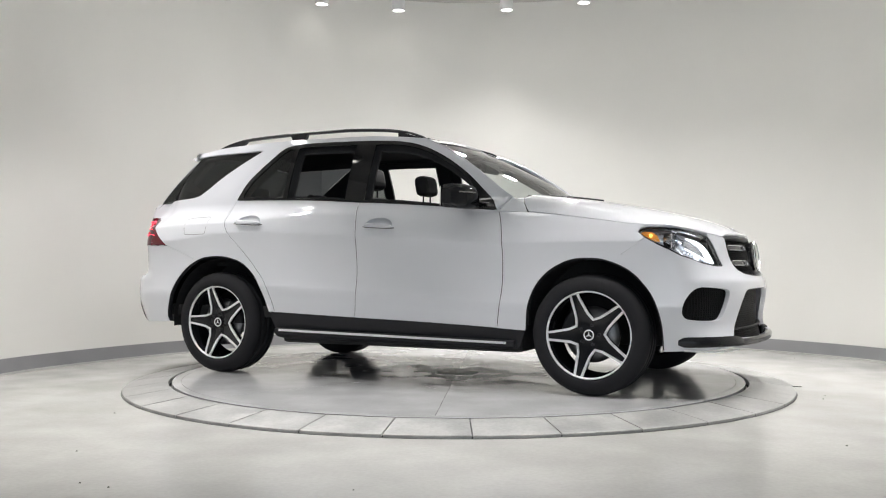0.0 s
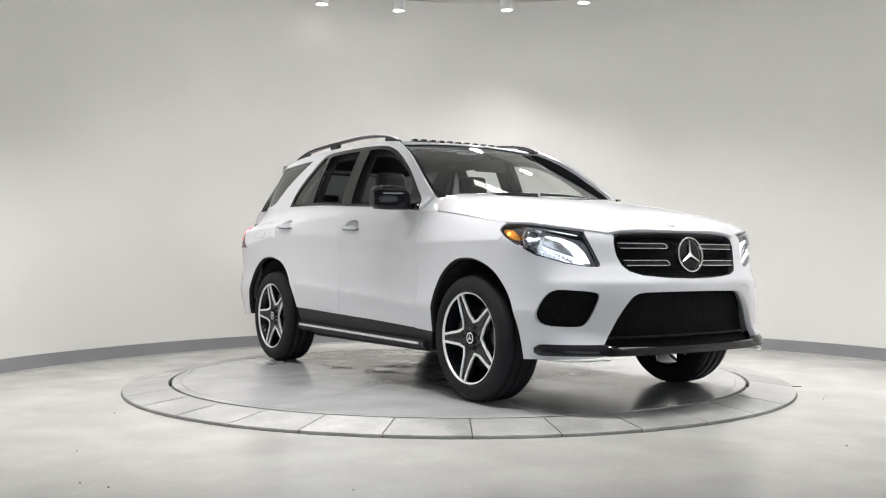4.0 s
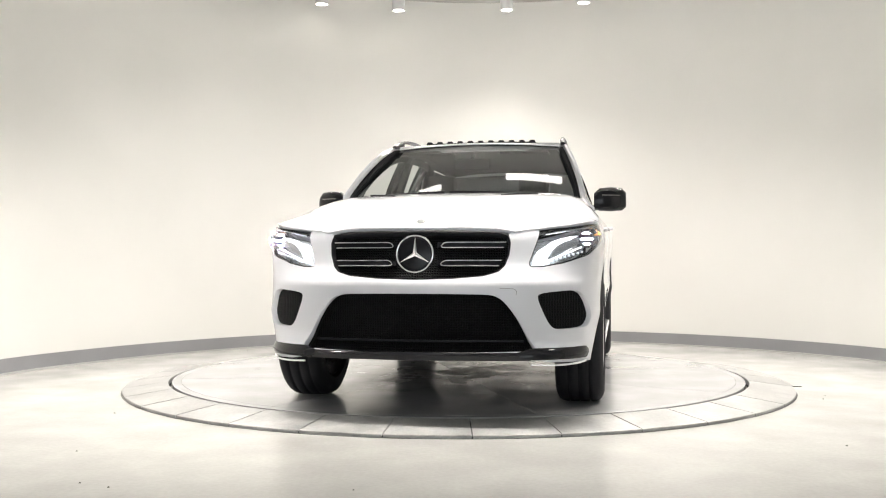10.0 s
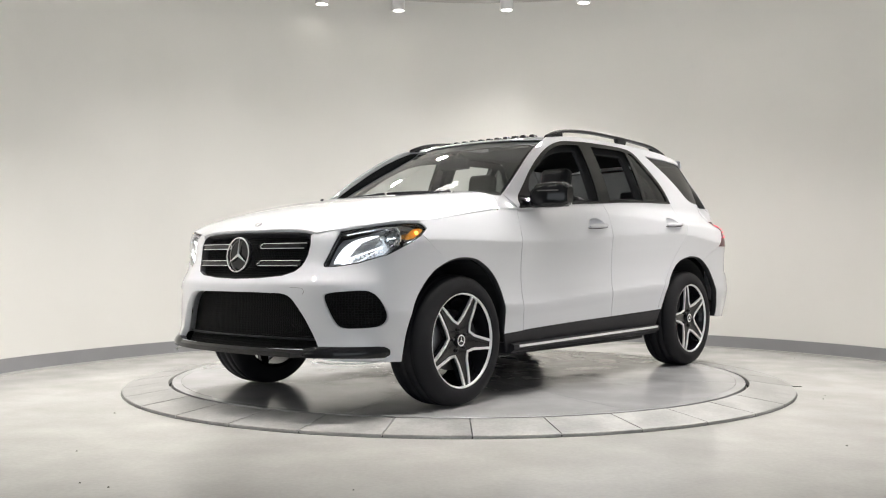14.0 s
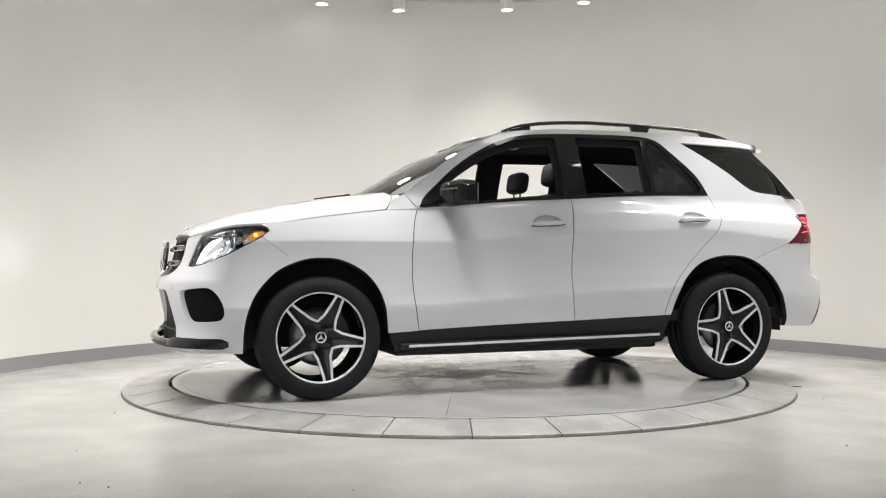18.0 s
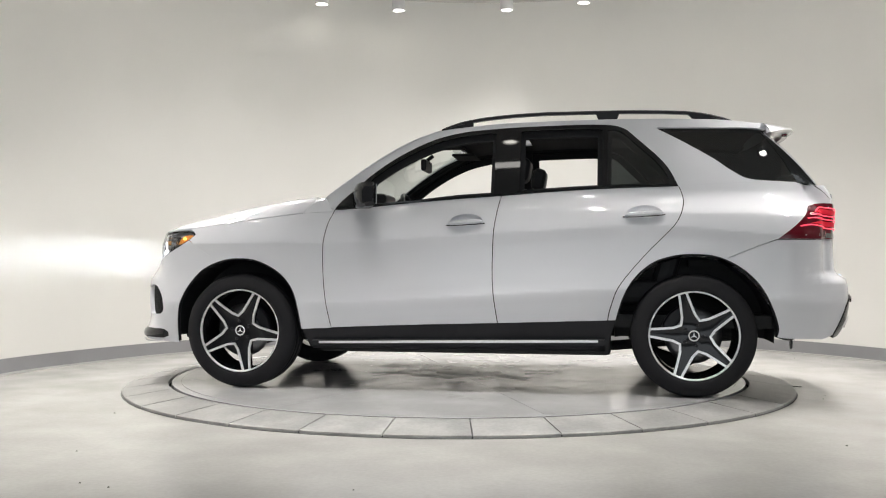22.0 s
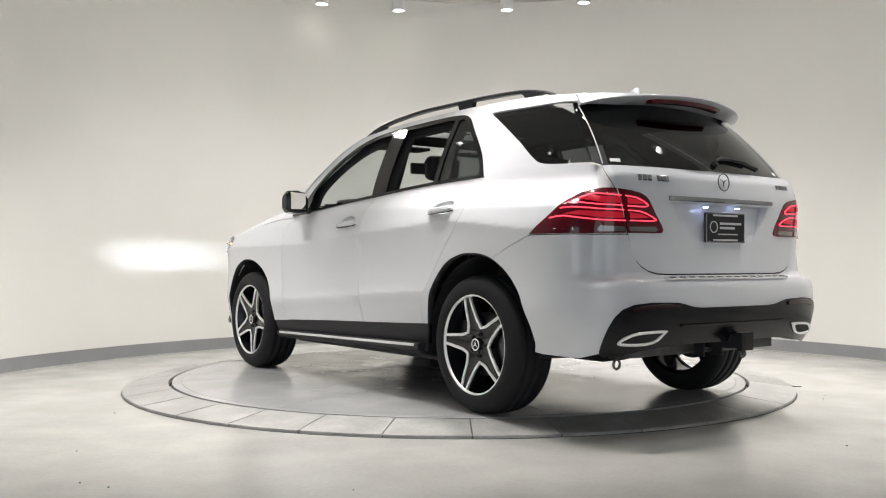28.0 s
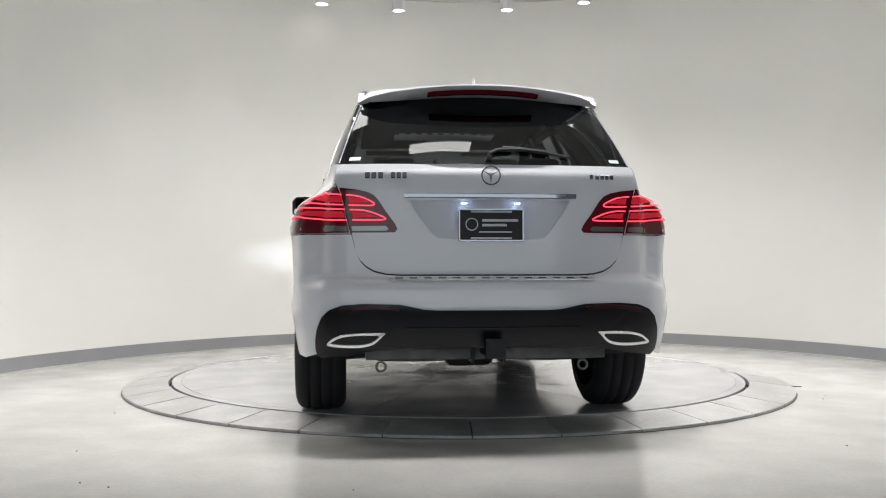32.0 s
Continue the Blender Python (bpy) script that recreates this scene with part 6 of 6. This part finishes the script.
    # cabin floor, bulkheads, tailgate lining
    part("cabin_floor", box(bmesh.new(), (-2.2, -0.86, 0.42), (1.0, 0.86, 0.5)), M_UNDER, car)
    part("bulkhead", box(bmesh.new(), (0.98, -0.80, 0.42), (1.02, 0.80, 1.13)), M_UNDER, car)
    part("boot_floor", box(bmesh.new(), (-2.2, -0.7, 0.80), (-1.45, 0.7, 0.84)), M_UNDER, car)
    part("boot_lining", box(bmesh.new(), (-2.21, -0.72, 0.45), (-2.18, 0.72, 1.28)), M_UNDER, car)
    part("engine_bay_tray", box(bmesh.new(), (1.02, -0.54, 0.55), (2.1, 0.54, 0.95)), M_UNDER, car)
    # wipers on the cowl
    for y0, y1 in ((0.55, -0.05), (-0.08, -0.62)):
        pts = [(y0 + (y1 - y0) * k / 8) / 0.79 for k in range(9)]
        part("wiper", soften(strip(bmesh.new(), screen, [(a, 0.006) for a in pts], 0.012, 0.006, 1.0, 0.008)), M_TRIM, car, "black windscreen wiper")


def build_underside():
    under = part("underbody", soften(box(bmesh.new(), (-0.96, -0.80, 0.235), (0.96, 0.80, 0.44), 0.03)), M_UNDER, car, "dark underbody")
    part("front_tray", soften(box(bmesh.new(), (0.9, -0.50, 0.285), (2.05, 0.50, 0.5), 0.03)), M_UNDER, car, "dark engine undertray")
    part("rear_subframe", soften(box(bmesh.new(), (-2.0, -0.42, 0.33), (-0.9, 0.42, 0.55), 0.03)), M_UNDER, car, "dark rear subframe")
    for s in (1, -1):
        bm = bmesh.new()
        lathe(bm, [(0.0, -0.2), (0.06, -0.2), (0.085, -0.17), (0.09, 0.0), (0.085, 0.17), (0.06, 0.2), (0.0, 0.2)], 20, "x")
        for v in bm.verts:
            v.co = Vector((v.co.z * 0.9 - 2.08, v.co.x + s * 0.36, v.co.y * 1.3 * 0.55 + 0.385))
        bmesh.ops.recalc_face_normals(bm, faces=bm.faces)
        part("muffler", soften(bm), M_MUFFLER, car, "dull steel muffler", smooth=True)
        part("tail_pipe", tube(bmesh.new(), [(-2.10, s * 0.54, 0.39), (-2.25, s * 0.60, 0.43), (-2.36, s * 0.62, 0.45)], 0.028, 10), M_MUFFLER, car)
        part("rear_arm", tube(bmesh.new(), [(-1.46, s * 0.80, 0.30), (-1.50, s * 0.3, 0.34)], 0.035), M_UNDER, car)
        part("front_arm", tube(bmesh.new(), [(1.46, s * 0.80, 0.27), (1.42, s * 0.35, 0.30)], 0.035), M_UNDER, car)
        bm = bmesh.new()
        lathe(bm, [(0.024 + 0.007 * math.cos(a), 0.007 * math.sin(a)) for a in [2 * math.pi * k / 6 for k in range(6)]], 20, "x", closed=True)
        bmesh.ops.translate(bm, verts=bm.verts, vec=(-2.1, s * 0.52, 0.30))
        part("tow_loop", bm, M_STEEL, car, "grey steel tow loop", smooth=True)
    part("exhaust_pipe", tube(bmesh.new(), [(0.3, 0.15, 0.23), (-0.8, 0.15, 0.23), (-1.3, 0.2, 0.28), (-1.9, 0.4, 0.36)], 0.035, 10), M_UNDER, car)
    hitch = part("hitch_receiver", soften(loft(bmesh.new(), [[(-2.1, y, z) for y, z in ((-0.035, 0.37), (0.035, 0.37), (0.035, 0.44), (-0.035, 0.44))], [(-2.50, y, z) for y, z in ((-0.035, 0.385), (0.035, 0.385), (0.035, 0.455), (-0.035, 0.455))]])), M_TRIM, car, "black square hitch receiver tube")
    part("receiver_collar", soften(loft(bmesh.new(), [[(x, y, z) for y, z in ((-0.047, 0.374), (0.047, 0.374), (0.047, 0.466), (-0.047, 0.466))] for x in (-2.485, -2.515)])), M_TRIM, hitch)
    part("receiver_mouth", box(bmesh.new(), (-2.5165, -0.026, 0.395), (-2.5155, 0.026, 0.445)), M_GAP, hitch)
    part("hitch_crossbar", soften(box(bmesh.new(), (-2.24, -0.60, 0.345), (-2.16, 0.60, 0.405), 0.008)), M_MUFFLER, car, "dull grey steel crossbar under the bumper")
    for s in (1, -1):
        part("hitch_plate", soften(box(bmesh.new(), (-2.30, s * 0.075 - 0.006, 0.33), (-2.12, s * 0.075 + 0.006, 0.44), 0.003)), M_TRIM, hitch)
    part("differential", soften(cushion((-1.62, -0.14, 0.24), (-1.30, 0.14, 0.42), 0.06)), M_UNDER, car)


build_cabin()
build_underside()


# ---- what moves: the deck turns, the car stands on it ----
def motions():
    rows_car, rows_deck = [], []
    for i in range(65):
        t = i * 0.5
        a = -25.904 - 7.4081 * t
        rows_deck.append((t, pose(0, 0, 0, 0, 0, a)))
        rows_car.append((t, pose(0, 0, 0, 0, 0, a) @ pose(-0.1725, 0.1498, DISC_Z)))
    walk(turntable, rows_deck)
    walk(car, rows_car)


motions()
